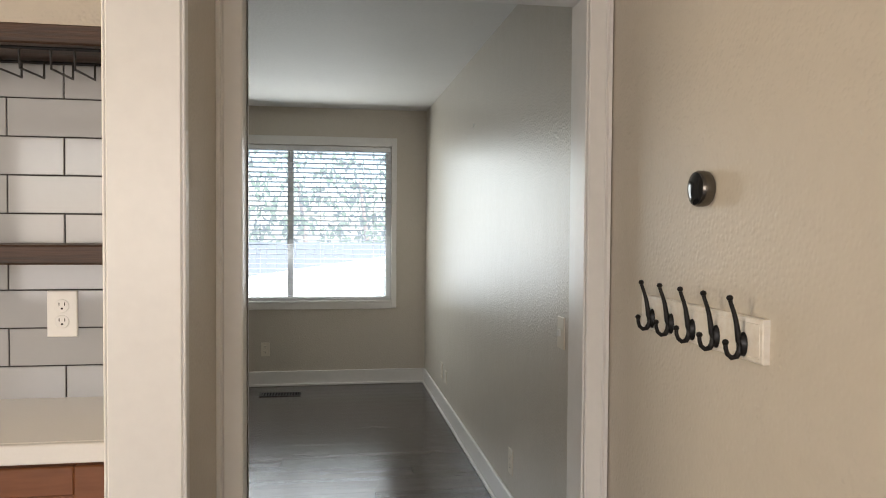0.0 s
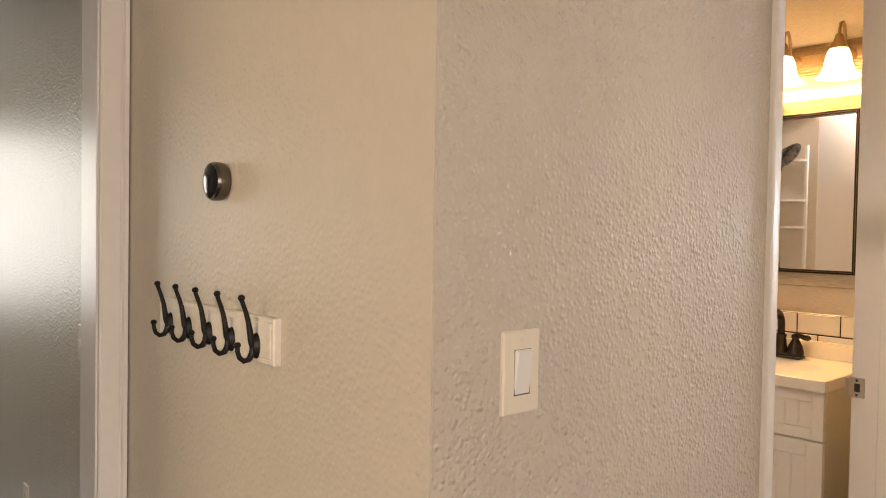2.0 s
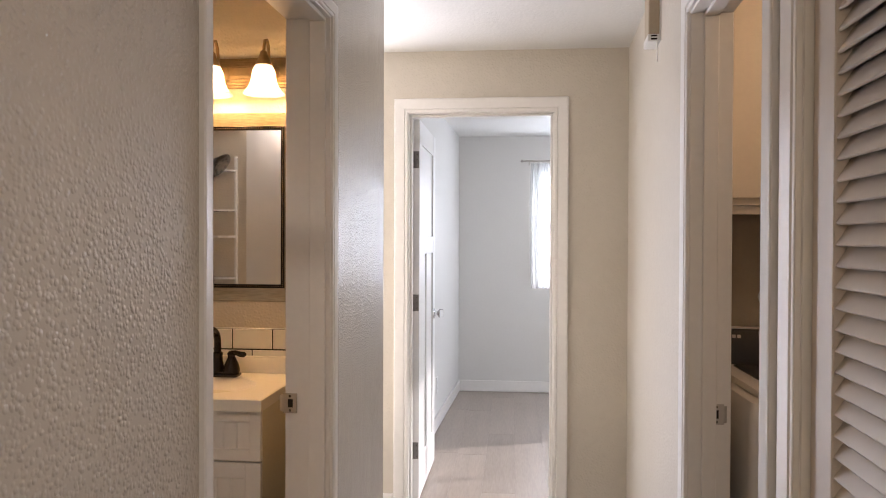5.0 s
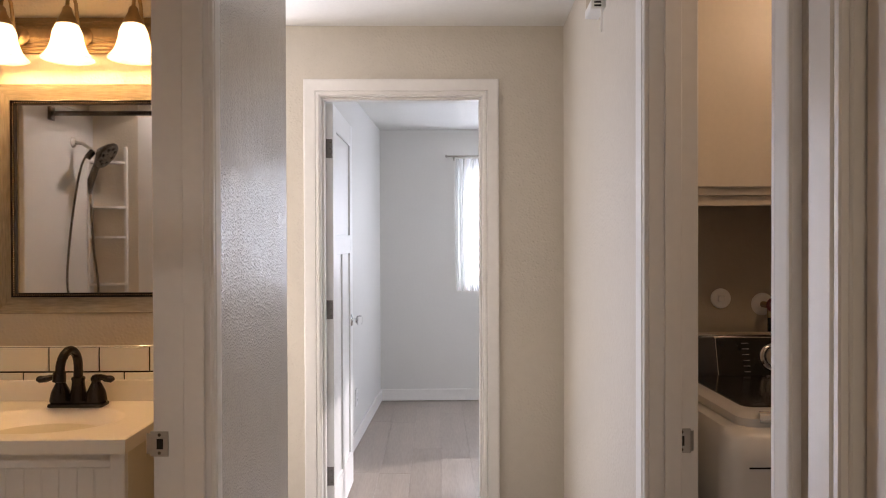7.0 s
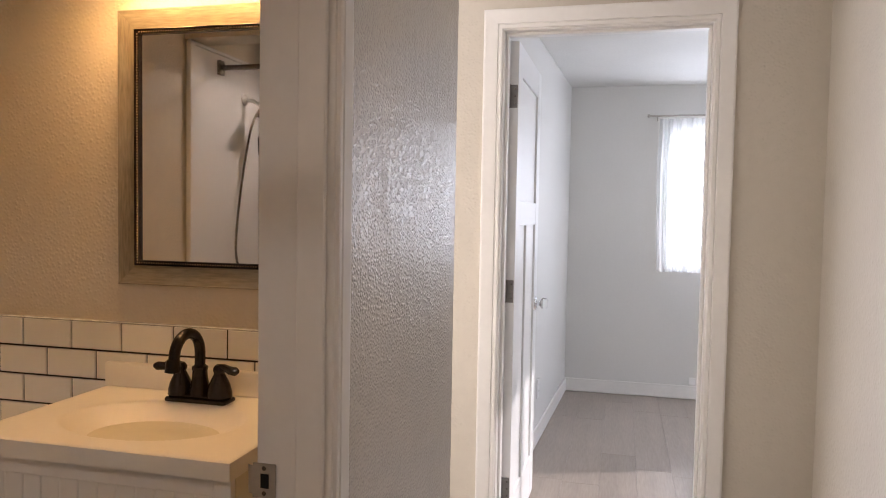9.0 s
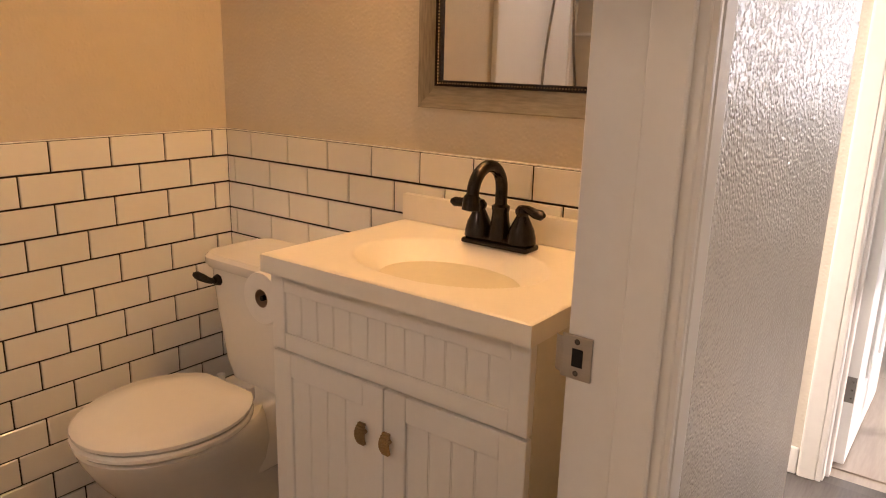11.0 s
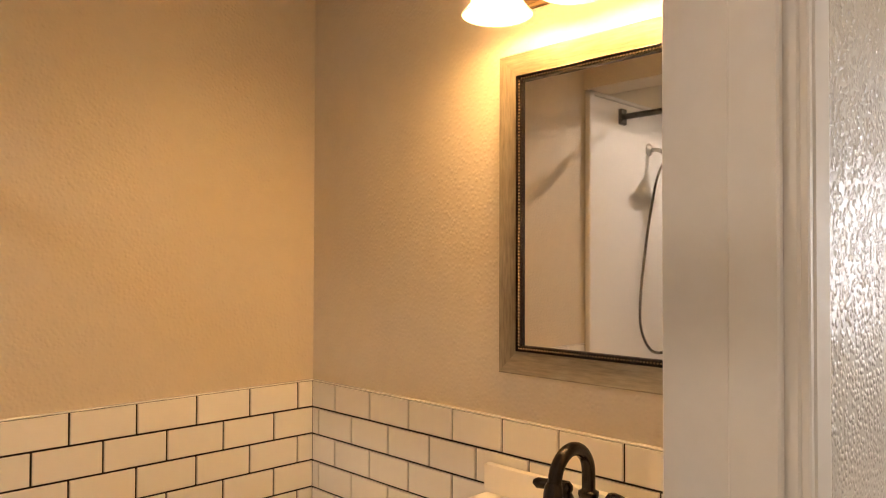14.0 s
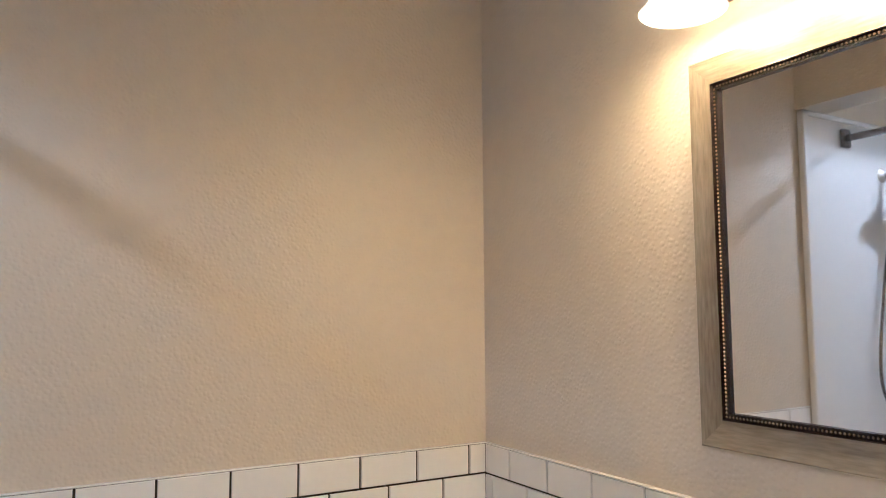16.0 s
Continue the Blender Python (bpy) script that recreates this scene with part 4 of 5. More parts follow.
shower_lamp()
mirror()
vanity_light()
vanity()
vanity_top()
faucet()
toilet()
toilet_paper()
shower()
strike_plate(FN @ pose(1.4995, 0.116, 0.909, 0, 0, 180), "brushed nickel strike plate on the bathroom door jamb")

# ---- hall ----


def coat_rack():
    t = thing("coat_rack", (0.805, 1.520, 1.154), "distressed white rail with five black double coat hooks", "coat rack")
    bm = bmesh.new()
    rows = [[bm.verts.new((-d, y, z)) for y, z in ((-hy, -hz), (hy, -hz), (hy, hz), (-hy, hz))] for d, hy, hz in ((0, 0.242, 0.039), (0.0115, 0.242, 0.039), (0.0135, 0.2395, 0.0365), (0.0135, 0.234, 0.031), (0.0128, 0.2335, 0.0305), (0.0128, 0.232, 0.029), (0.0138, 0.231, 0.028))]
    for a, b in zip(rows, rows[1:]):
        for i in range(4):
            bm.faces.new((a[i], a[(i + 1) % 4], b[(i + 1) % 4], b[i]))
    bm.faces.new(rows[-1])
    bm.faces.new(rows[0][::-1])
    part("rail", bm, DISTRESS, t, "distressed white bevelled rail")
    for k in range(5):
        y = -0.186 + 0.0915 * k
        bm = bmesh.new()
        lathe([(0, 0.010), (0.010, 0.009), (0.014, 0.004), (0.015, 0)], 18, pose(-0.0145, y, -0.012, 0, -90, 0) @ Matrix.Diagonal((1.6, 1, 1, 1)), bm)
        up = [(-0.019, y, -0.016), (-0.024, y, -0.004), (-0.027, y, 0.016), (-0.030, y, 0.034), (-0.035, y, 0.052), (-0.040, y, 0.066), (-0.042, y, 0.073)]
        tube(up, [0.0068, 0.006, 0.0052, 0.0046, 0.0042, 0.0040, 0.0040], 10, bm)
        lo = [(-0.019, y, -0.008), (-0.022, y, -0.026), (-0.028, y, -0.036), (-0.037, y, -0.038), (-0.045, y, -0.031), (-0.0485, y, -0.020), (-0.049, y, -0.012)]
        tube(lo, [0.0068, 0.0062, 0.0056, 0.005, 0.0045, 0.0042, 0.004], 10, bm)
        for c in ((-0.0425, y, 0.077), (-0.0492, y, -0.008)):
            lathe([(0, -0.0065), (0.0046, -0.0046), (0.0066, 0), (0.0046, 0.0046), (0, 0.0065)], 12, pose(*c), bm)
        bmesh.ops.scale(bm, vec=(1, 0.86, 0.92), verts=bm.verts, space=Matrix.Translation((0, -y, 0)))
        part("hook", bm, BLACK, t, "black iron double hook", smooth=True)


def thermostat():
    t = thing("thermostat", (0.805, 1.492, 1.425), "round steel thermostat with a dark glass face", "thermostat")
    m = pose(0, 0, 0, 0, -90, 0) @ Matrix.Diagonal((0.86, 0.84, 0.9, 1))
    part("ring", lathe([(0.036, 0), (0.040, 0.004), (0.0415, 0.012), (0.0415, 0.024), (0.038, 0.030), (0.036, 0.030)], 40, m), STEEL, t, "brushed steel ring", smooth=True)
    part("face", lathe([(0.0375, 0.0295), (0.030, 0.0335), (0.018, 0.036), (0, 0.037)], 40, m), BLACKPL, t, "dark glossy domed face", smooth=True)


def plate(name, m, label, kind, w=0.070, h=0.1145, material=IVORY):
    """A wall plate in the frame m (x across, y up, z out), with its insert."""
    t = new(name)
    t.matrix_world = m
    tagged(t, label, "light switch" if kind in ("rocker", "toggle") else "outlet" if kind == "outlet" else "wall plate")
    bm = bmesh.new()
    rows = [[bm.verts.new((sx * (w / 2 - a), sy * (h / 2 - a), z)) for sx, sy in ((-1, -1), (1, -1), (1, 1), (-1, 1))] for a, z in ((0, -0.002), (0, 0.0042), (0.0022, 0.0062))]
    for a, b in zip(rows, rows[1:]):
        for i in range(4):
            bm.faces.new((a[i], a[(i + 1) % 4], b[(i + 1) % 4], b[i]))
    bm.faces.new(rows[-1])
    part("cover", bm, material, t)
    if kind == "rocker":
        part("bezel", box(-0.0175, 0.0175, -0.034, 0.034, 0.0055, 0.0068, 0.0006), material, t)
        part("gap", box(-0.0159, 0.0159, -0.0319, 0.0319, 0.006, 0.0071), HOLE, t, "dark gap round the rocker")
        part("rocker", box(-0.0155, 0.0155, -0.0315, 0.0315, -0.004, 0.0045, 0.002, m=pose(0, 0, 0.0065, 6, 0, 0)), WHITEPL, t, "white rocker")
        for y in (-0.048, 0.048):
            part("screw", lathe([(0, 0.0012), (0.003, 0.001), (0.0034, 0)], 10, pose(0, y, 0.0062)), material, t)
    if kind == "toggle":
        part("toggle", box(-0.005, 0.005, -0.012, 0.012, 0.004, 0.016, 0.002), WHITEPL, t)
    if kind == "outlet":
        for y in (-0.0195, 0.0195):
            part("socket", lathe([(0, 0.0015), (0.0155, 0.0015), (0.0168, 0)], 20, pose(0, y, 0.0062)), material, t)
            bm = bmesh.new()
            bx(bm, -0.0075, -0.0055, y + 0.0005, y + 0.0085, 0.0074, 0.0080)
            bx(bm, 0.0055, 0.0075, y + 0.0005, y + 0.0085, 0.0074, 0.0080)
            bx(bm, -0.0025, 0.0025, y - 0.0085, y - 0.004, 0.0074, 0.0080)
            part("slots", bm, HOLE, t, "dark slots")
    return t


def on_wall(x, y, z, face):
    """A frame on a wall: x across, y up, z out towards -x, +x, -y or +y."""
    return Matrix.Translation((x, y, z)) @ {"-y": pose(0, 0, 0, 90, 0, 0), "+y": pose(0, 0, 0, 90, 0, 180), "-x": pose(0, 0, 0, 90, 0, -90), "+x": pose(0, 0, 0, 90, 0, 90)}[face]


coat_rack()
thermostat()
plate("light_switch", FN @ on_wall(-0.037, 0, 1.147, "-y"), "ivory rocker switch on the textured wall", "rocker", 0.072, 0.116)


def door_chime():
    t = new("door_chime")
    t.matrix_world = FS @ on_wall(0.52, 0.0, 2.215, "+y")
    tagged(t, "tan door chime box with a white slotted cover", "door chime")
    part("box", box(-0.055, 0.055, -0.085, 0.085, 0.002, 0.042, 0.003), mat("tan_plastic", (0.42, 0.34, 0.24), 0.5), t)
    part("cap", box(-0.058, 0.058, -0.112, -0.085, 0.0, 0.045, 0.003), WHITEPL, t, "white end cap")
    part("mount", box(-0.068, 0.068, -0.112, 0.085, 0.0, 0.004), WHITEPL, t, "white backing plate")
    for k in (0, 1):
        part("slot", box(0.0581, 0.0588, -0.106 + 0.011 * k, -0.1 + 0.011 * k, 0.012, 0.034), HOLE, t, "dark slot")
    part("rod", tube([(0.06, -0.112, 0.012), (0.06, -0.185, 0.012)], 0.0028, 8), WHITEPL, t, "thin white hanging rod")


door_chime()


def louvre_door():
    t = new("louvred_door")
    t.matrix_world = FS @ pose(CX1 - 0.006, -0.012, 0.012)
    tagged(t, "tan white louvred closet door", "door")
    W = 0.425
    for k in (0,):
        x1 = -k * (W + 0.006)
        x0 = x1 - W
        bm = bmesh.new()
        bx(bm, x0, x0 + 0.075, -0.034, 0, 0, 2.0, 0.002)
        bx(bm, x1 - 0.085, x1, -0.034, 0, 0, 2.0, 0.002)
        bx(bm, x0 + 0.075, x1 - 0.085, -0.033, -0.001, 0, 0.16, 0.002)
        bx(bm, x0 + 0.075, x1 - 0.085, -0.033, -0.001, 1.90, 2.0, 0.002)
        p = part("panel", bm, LOUVRE, t)
        bm = bmesh.new()
        n = 54
        for i in range(n):
            z = 0.2055 + i * 0.0311
            bx(bm, x0 + 0.07, x1 - 0.080, -0.0225, 0.0225, -0.003, 0.003, 0.0022, m=pose(0, -0.017, z, -58, 0, 0), seg=2)
            part("slat", bm, LOUVRE, p, smooth=True)
            bm = bmesh.new()
        bm.free()
    return t


louvre_door()
strike_plate(FS @ pose(LX1 - 0.0005, -0.073, 0.898) @ pose(0, 0, 0, 180, 0, 180), "brushed nickel strike plate on the laundry door jamb")

# ---- laundry ----


def washer():
    t = thing("washing_machine", (2.50, -0.69, 0), "white top-loading washing machine with a dark control panel", "washing machine")
    part("body", loft([rounded(0.0, 0.70, -0.345, 0.345, 0.0, 0.05), rounded(0.0, 0.70, -0.345, 0.345, 0.86, 0.05), rounded(0.012, 0.70, -0.338, 0.338, 0.905, 0.05), rounded(0.04, 0.70, -0.325, 0.325, 0.925, 0.05)]), WASHW, t, smooth=True)
    part("seam", box(-0.001, 0.002, -0.29, 0.29, 0.842, 0.846), HOLE, t)
    part("lid", loft([rounded(0.055, 0.575, -0.285, 0.285, 0.922, 0.04), rounded(0.055, 0.575, -0.285, 0.285, 0.945, 0.04), rounded(0.075, 0.57, -0.27, 0.27, 0.955, 0.03)]), WASHW, t, smooth=True)
    part("window", loft([rounded(0.135, 0.55, -0.245, 0.245, 0.953, 0.03), rounded(0.135, 0.55, -0.245, 0.245, 0.959, 0.03)]), BLACKPL, t, "dark glass lid window")
    part("handle", tube([(0.060, -0.24, 0.948), (0.050, -0.2, 0.95), (0.048, 0.2, 0.95), (0.060, 0.24, 0.948)], 0.014, 12), CHROME, t, "chrome lid handle", smooth=True)
    m = pose(0.60, 0, 0.925, 0, 14, 0)
    p = part("console", box(0.0, 0.075, -0.34, 0.34, 0.0, 0.155, 0.012, seg=2, m=m), WASHDK, t, "dark control console", smooth=True)
    part("console_trim", box(-0.002, 0.078, -0.343, 0.343, 0.150, 0.162, 0.003, m=m), CHROME, p, "bright trim")
    part("console_base", box(-0.008, 0.078, -0.343, 0.343, -0.006, 0.010, 0.003, m=m), WASHW, p)
    part("panel", box(-0.002, 0.004, -0.200, 0.125, 0.020, 0.142, 0.001, m=m), BLACKPL, p, "black glossy panel")
    bm = bmesh.new()
    for a in ((-0.2025, -0.200, 0.018, 0.144), (0.125, 0.1275, 0.018, 0.144), (-0.2, 0.125, 0.142, 0.1445), (-0.2, 0.125, 0.0175, 0.02)):
        bx(bm, -0.003, 0.003, *a, m=m)
    part("panel_border", bm, CHROME, p)
    part("dial_ring", lathe([(0.043, 0), (0.043, 0.006), (0.039, 0.009), (0.033, 0.006)], 32, m @ pose(-0.002, -0.052, 0.080, 0, -90, 0)), CHROME, p, "chrome dial ring", smooth=True)
    part("dial", lathe([(0.033, 0.0), (0.033, 0.016), (0.028, 0.023), (0.0, 0.025)], 32, m @ pose(-0.002, -0.052, 0.080, 0, -90, 0)), CHROME, p, "round chrome dial", smooth=True)
    bm = bmesh.new()
    for i in range(6):
        for s, w in ((1, 0.022), (-1, 0.026)):
            bx(bm, -0.0032, 0.0, -0.052 + s * 0.085 - w / 2, -0.052 + s * 0.085 + w / 2, 0.034 + i * 0.018, 0.036 + i * 0.018, m=m)
    for i in range(5):
        for j in range(3):
            bx(bm, -0.0025, 0.0, -0.225 - j * 0.035 - 0.02, -0.225 - j * 0.035, 0.034 + i * 0.022, 0.037 + i * 0.022, m=m)
    part("legends", bm, mat("grey_legend_print", (0.35, 0.34, 0.33), 0.5), p, "small grey legend marks")["kind"] = "stuff"
    bm = bmesh.new()
    for j in range(5):
        bx(bm, -0.0018, 0.0, 0.190 + j * 0.017, 0.202 + j * 0.017, 0.118, 0.130, m=m)
    part("maker_mark", bm, NICKEL, p, "small pale mark")


def wall_cabinet():
    t = thing("wall_cabinet", (3.0, -0.95, 1.51), "cream painted laundry wall cabinet with flat doors", "cabinet")
    part("body", box(0.012, 0.318, -0.60, 0.56, 0, 0.80), CABLAU, t)
    bm = bmesh.new()
    bx(bm, 0, 0.012, -0.60, 0.56, 0, 0.03, 0.001)
    bx(bm, 0, 0.012, -0.60, 0.56, 0.77, 0.80, 0.001)
    for y in (-0.60, 0.165, 0.52):
        bx(bm, 0.0005, 0.0125, y, y + 0.04, 0.03, 0.77, 0.001)
    part("face_frame", bm, CABLAU, t)
    part("rail_under", box(0.015, 0.030, -0.60, 0.56, -0.030, -0.001), CABLAU, t)
    for y0, y1 in ((0.240, 0.545), (-0.14, 0.180), (-0.58, -0.16)):
        d = part("door", box(-0.018, -0.0005, y0, y1, 0.022, 0.782, 0.004), CABLAU, t, "flat cream door")
        yy = y1 + 0.006 if y0 < 0 else y0 - 0.006
        for z in (0.10, 0.52):
            bm = bmesh.new()
            bx(bm, -0.012, 0.001, yy - 0.007, yy + 0.007, z - 0.022, z + 0.022, 0.004)
            tube([(-0.014, yy, z - 0.034), (-0.014, yy, z + 0.034)], 0.005, 8, bm)
            part("hinge", bm, BLACK, d, "black cabinet hinge")


def valve(y, z, red):
    t = thing("water_valve", (3.32, y, z), "washing machine water valve with a red wheel handle" , "valve", "laundry water valves")
    part("escutcheon", lathe([(0, 0.006), (0.030, 0.006), (0.038, 0.002), (0.039, 0)], 24, pose(0, 0, 0, 0, -90, 0)), WHITEPL, t, "white wall flange", smooth=True)
    part("body", tube([(0, 0, 0), (-0.05, 0, 0), (-0.06, 0, -0.01), (-0.06, 0, -0.04)], 0.011, 10), BRASSY, t, smooth=True)
    bm = bmesh.new()
    ringp = arc((-0.085, 0, 0.004), 0.020, 0, 360, 20, "yz")
    tube(ringp, 0.005, 8, bm)
    for k in range(4):
        a = radians(45 + 90 * k)
        tube([(-0.085, 0, 0.004), (-0.085, 0.020 * math.cos(a), 0.004 + 0.020 * math.sin(a))], 0.004, 6, bm)
    tube([(-0.05, 0, 0.003), (-0.09, 0, 0.004)], 0.005, 8, bm)
    part("wheel", bm, RED, t, "red wheel handle", smooth=True)
    part("hose", tube([(-0.06, 0, -0.04), (-0.06, 0, -0.10), (-0.055, 0.005, -0.2), (-0.04, 0.02, -0.4)], 0.009, 10), BLACKPL, t, "black hose", smooth=True)


washer()
wall_cabinet()
valve(-0.80, 1.155, True)
valve(-0.915, 1.155, True)
bm = lathe([(0, 0.008), (0.028, 0.008), (0.034, 0.004), (0.035, 0)], 24, pose(0, 0, 0, 0, -90, 0))
bx(bm, -0.014, -0.006, -0.012, 0.012, -0.012, 0.012, 0.002)
solo("outlet", bm, WHITEPL, "round white plastic wall outlet cap", "outlet", at=(3.319, -0.655, 1.175), smooth=True)
bm = lathe([(0.0, -0.06), (0.07, -0.055), (0.115, -0.03), (0.13, 0.0)], 28)
solo("ceiling_lamp", bm, SHADE, "round frosted glass laundry ceiling lamp", "ceiling lamp", at=(2.35, -0.95, H - 0.002), smooth=True)

# ---- bedroom ----


def bedroom_door():
    t = new("bedroom_door")
    t.matrix_world = pose(4.238, 0.840, 0.012, 0, 0, -0.6)
    tagged(t, "open white three-panel bedroom door with nickel hinges", "door")
    W, T, HH = 0.715, 0.035, 2.012
    bm = bmesh.new()
    st = 0.105
    z0, z1, z2, z3 = 0.20, 1.30, 1.40, HH - 0.12
    bx(bm, 0, st, -T, 0, 0, HH, 0.0015)
    bx(bm, W - st, W, -T, 0, 0, HH, 0.0015)
    bx(bm, st, W - st, -T + 0.0004, -0.0004, 0, z0, 0.0015)
    bx(bm, st, W - st, -T + 0.0004, -0.0004, z1, z2, 0.0015)
    bx(bm, st, W - st, -T + 0.0004, -0.0004, z3, HH, 0.0015)
    bx(bm, W / 2 - 0.05, W / 2 + 0.05, -T + 0.0006, -0.0006, z0, z1, 0.0015)
    part("frame", bm, DOORW, t)
    for x0, x1, a, b in ((st, W / 2 - 0.05, z0, z1), (W / 2 + 0.05, W - st, z0, z1), (st, W - st, z2, z3)):
        part("panel", box(x0, x1, -T + 0.010, -0.010, a, b), DOORW, t)
    for z in (0.262, 1.045, 1.80):
        bm = bmesh.new()
        bx(bm, -0.0030, -0.0002, -0.032, -0.003, z - 0.044, z + 0.044, 0.0008)
        bx(bm, -0.020, -0.003, 0.000, 0.003, z - 0.044, z + 0.044, 0.0008)
        tube([(-0.0045, 0.0015, z - 0.046), (-0.0045, 0.0015, z + 0.046)], 0.0055, 10, bm)
        h = part("hinge", bm, HINGE, t, "brushed nickel hinge")
        for dz in (-0.028, 0.0, 0.028):
            part("screw", lathe([(0, 0.0008), (0.0032, 0.0006), (0.0036, 0)], 8, pose(-0.0031, -0.022, z + dz, 0, -90, 0)), STEEL, h)
    k = part("knob", lathe([(0.011, 0), (0.011, 0.022), (0.018, 0.028), (0.027, 0.036), (0.027, 0.052), (0.020, 0.060), (0, 0.062)], 10, pose(W - 0.06, -T, 0.925, 90, 0, 0)), glass("crystal_knob", 0.02), t, "faceted glass knob")
    part("rose", lathe([(0, 0.008), (0.024, 0.008), (0.032, 0.003), (0.033, 0)], 24, pose(W - 0.06, -T, 0.925, 90, 0, 0)), CHROME, t, "chrome rose", smooth=True)
    part("stem", lathe([(0.012, 0), (0.012, 0.024), (0.019, 0.030), (0.019, 0.033)], 16, pose(W - 0.06, -T - 0.0005, 0.925, 90, 0, 0)), CHROME, k, smooth=True)


def window_unit(name, m, w, h, label, lights=2):
    """A vinyl window in an opening: frame m has x across from one side, y up, z out of the room."""
    t = setting(name, bmesh.new(), TRIM, label)
    t.matrix_world = m
    bm = bmesh.new()
    for a in ((0, 0.045, 0, h), (w - 0.045, w, 0, h), (0.045, w - 0.045, 0, 0.045), (0.045, w - 0.045, h - 0.045, h)):
        bx(bm, a[0], a[1], a[2], a[3], 0.03, 0.085, 0.002)
    for k in range(1, lights):
        bx(bm, w * k / lights - 0.025, w * k / lights + 0.025, 0.045, h - 0.045, 0.032, 0.083, 0.002)
    part("window_frame", bm, DOORW, t, "white vinyl frame")
    for k in range(lights):
        p = part("pane", box(w * k / lights + 0.02, w * (k + 1) / lights - 0.02, 0.03, h - 0.03, 0.056, 0.060), PANE, t, "clear glass")
        p.visible_shadow = False
    return t


def curtain():
    t = thing("curtain", (7.085, 0.0, 0.955), "sheer white curtain hanging over the bright window", "curtain")
    bm = bmesh.new()
    n, zs = 150, (0, 0.3, 0.8, 1.135)
    cols = []
    for i in range(n + 1):
        y = 0.145 - 1.32 * i / n
        a = 0.020 * math.sin(i * 0.83) + 0.009 * math.sin(i * 2.3 + 1)
        cols.append([bm.verts.new((a * (1.0 - 0.35 * z) + 0.004 * math.sin(3 * z + i), y + (0.018 * math.sin(z * 2.5) if i < 12 else 0), z)) for z in zs])
    for a, b in zip(cols, cols[1:]):
        for j in range(len(zs) - 1):
            bm.faces.new((a[j], b[j], b[j + 1], a[j + 1]))
    part("cloth", bm, CURTAIN, t, smooth=True)
    r = thing("curtain_rod", (7.088, 0.0, 2.112), "thin nickel curtain rod with a small finial", "curtain rod")
    part("rod", tube([(0, 0.225, 0), (0, -1.25, 0)], 0.007, 10), NICKEL, r, smooth=True)
    part("finial", lathe([(0, 0.024), (0.012, 0.016), (0.013, 0.006), (0.008, 0)], 14, pose(0, 0.222, 0, -90, 0, 0)), NICKEL, r, smooth=True)
    part("bracket", tube([(0, 0.165, -0.004), (0.03, 0.165, -0.004), (0.042, 0.165, -0.02), (0.0425, 0.165, -0.035)], 0.005, 8), NICKEL, r, smooth=True)


bedroom_door()
window_unit("window_1", Matrix(((0, 0, 1, 7.13), (-1, 0, 0, VY1), (0, 1, 0, VZ0), (0, 0, 0, 1))), VY1 - VY0, VZ1 - VZ0, "white bedroom window")
window_unit("window_2", Matrix(((1, 0, 0, 4.9), (0, 0, -1, -2.13), (0, 1, 0, 1.05), (0, 0, 0, 1))), 1.4, 1.1, "white bedroom side window")
curtain()
plate("outlet", pose(4.215, 0.94, 0, 0, 0, -2.62) @ on_wall(1.55, 0, 0.32, "-y"), "white outlet on the pale bedroom wall", "outlet", material=WHITEPL)
plate("cable_plate", on_wall(7.13, -0.14, 0.135, "-x"), "small white plate low on the bedroom wall", "blank", 0.05, 0.05, WHITEPL)

# ---- front room ----
w1 = window_unit("window_3", Matrix(((1, 0, 0, WX0), (0, 0, 1, 6.40), (0, 1, 0, WZ0), (0, 0, 0, 1))), WX1 - WX0, WZ1 - WZ0, "wide white front room window", 2)
bm = bmesh.new()
for a in ((WX0 - 0.055, WX0, WZ0 - 0.055, WZ1 + 0.075), (WX1, WX1 + 0.045, WZ0 - 0.055, WZ1 + 0.075), (WX0, WX1, WZ1, WZ1 + 0.075), (WX0, WX1, WZ0 - 0.06, WZ0)):
    bx(bm, a[0], a[1], 6.384, 6.40, a[2], a[3], 0.003)
bx(bm, WX0, WX1, 6.375, 6.43, WZ0 - 0.006, WZ0 + 0.012, 0.003)
setting("trim_window", bm, TRIM, "white window casing and sill")


def blind():
    t = thing("window_blind", (-0.25, 6.425, 2.03), "lowered white horizontal slat blind", "window blind")
    W = 0.845
    part("headrail", box(-W, W, -0.022, 0.022, -0.045, -0.002, 0.002), BLIND, t)
    n = 30
    for i in range(n):
        ob = new("slat", slab(2 * W, 0.046, 0.0028, SLAT, 0.0006))
        ob.parent = t
        ob.matrix_local = pose(0, 0, -0.070 - i * 0.0405, -9, 0, 0)
    part("bottom_rail", box(-W, W, -0.022, 0.022, -1.300, -1.282, 0.003), BLIND, t)
    for x in (-0.70, -0.25, 0.25, 0.70):
        for y in (-0.024, 0.024):
            part("ladder_cord", tube([(x, y, -0.04), (x, y, -1.285)], 0.0012, 5), BLIND, t)
    part("tassel", lathe([(0.002, 0.02), (0.006, 0), (0.006, -0.02), (0, -0.022)], 10, pose(W - 0.07, -0.03, -0.44)), IVORY, t)
    part("pull_cord", tube([(W - 0.07, -0.03, -0.04), (W - 0.07, -0.03, -0.43)], 0.0012, 5), BLIND, t)


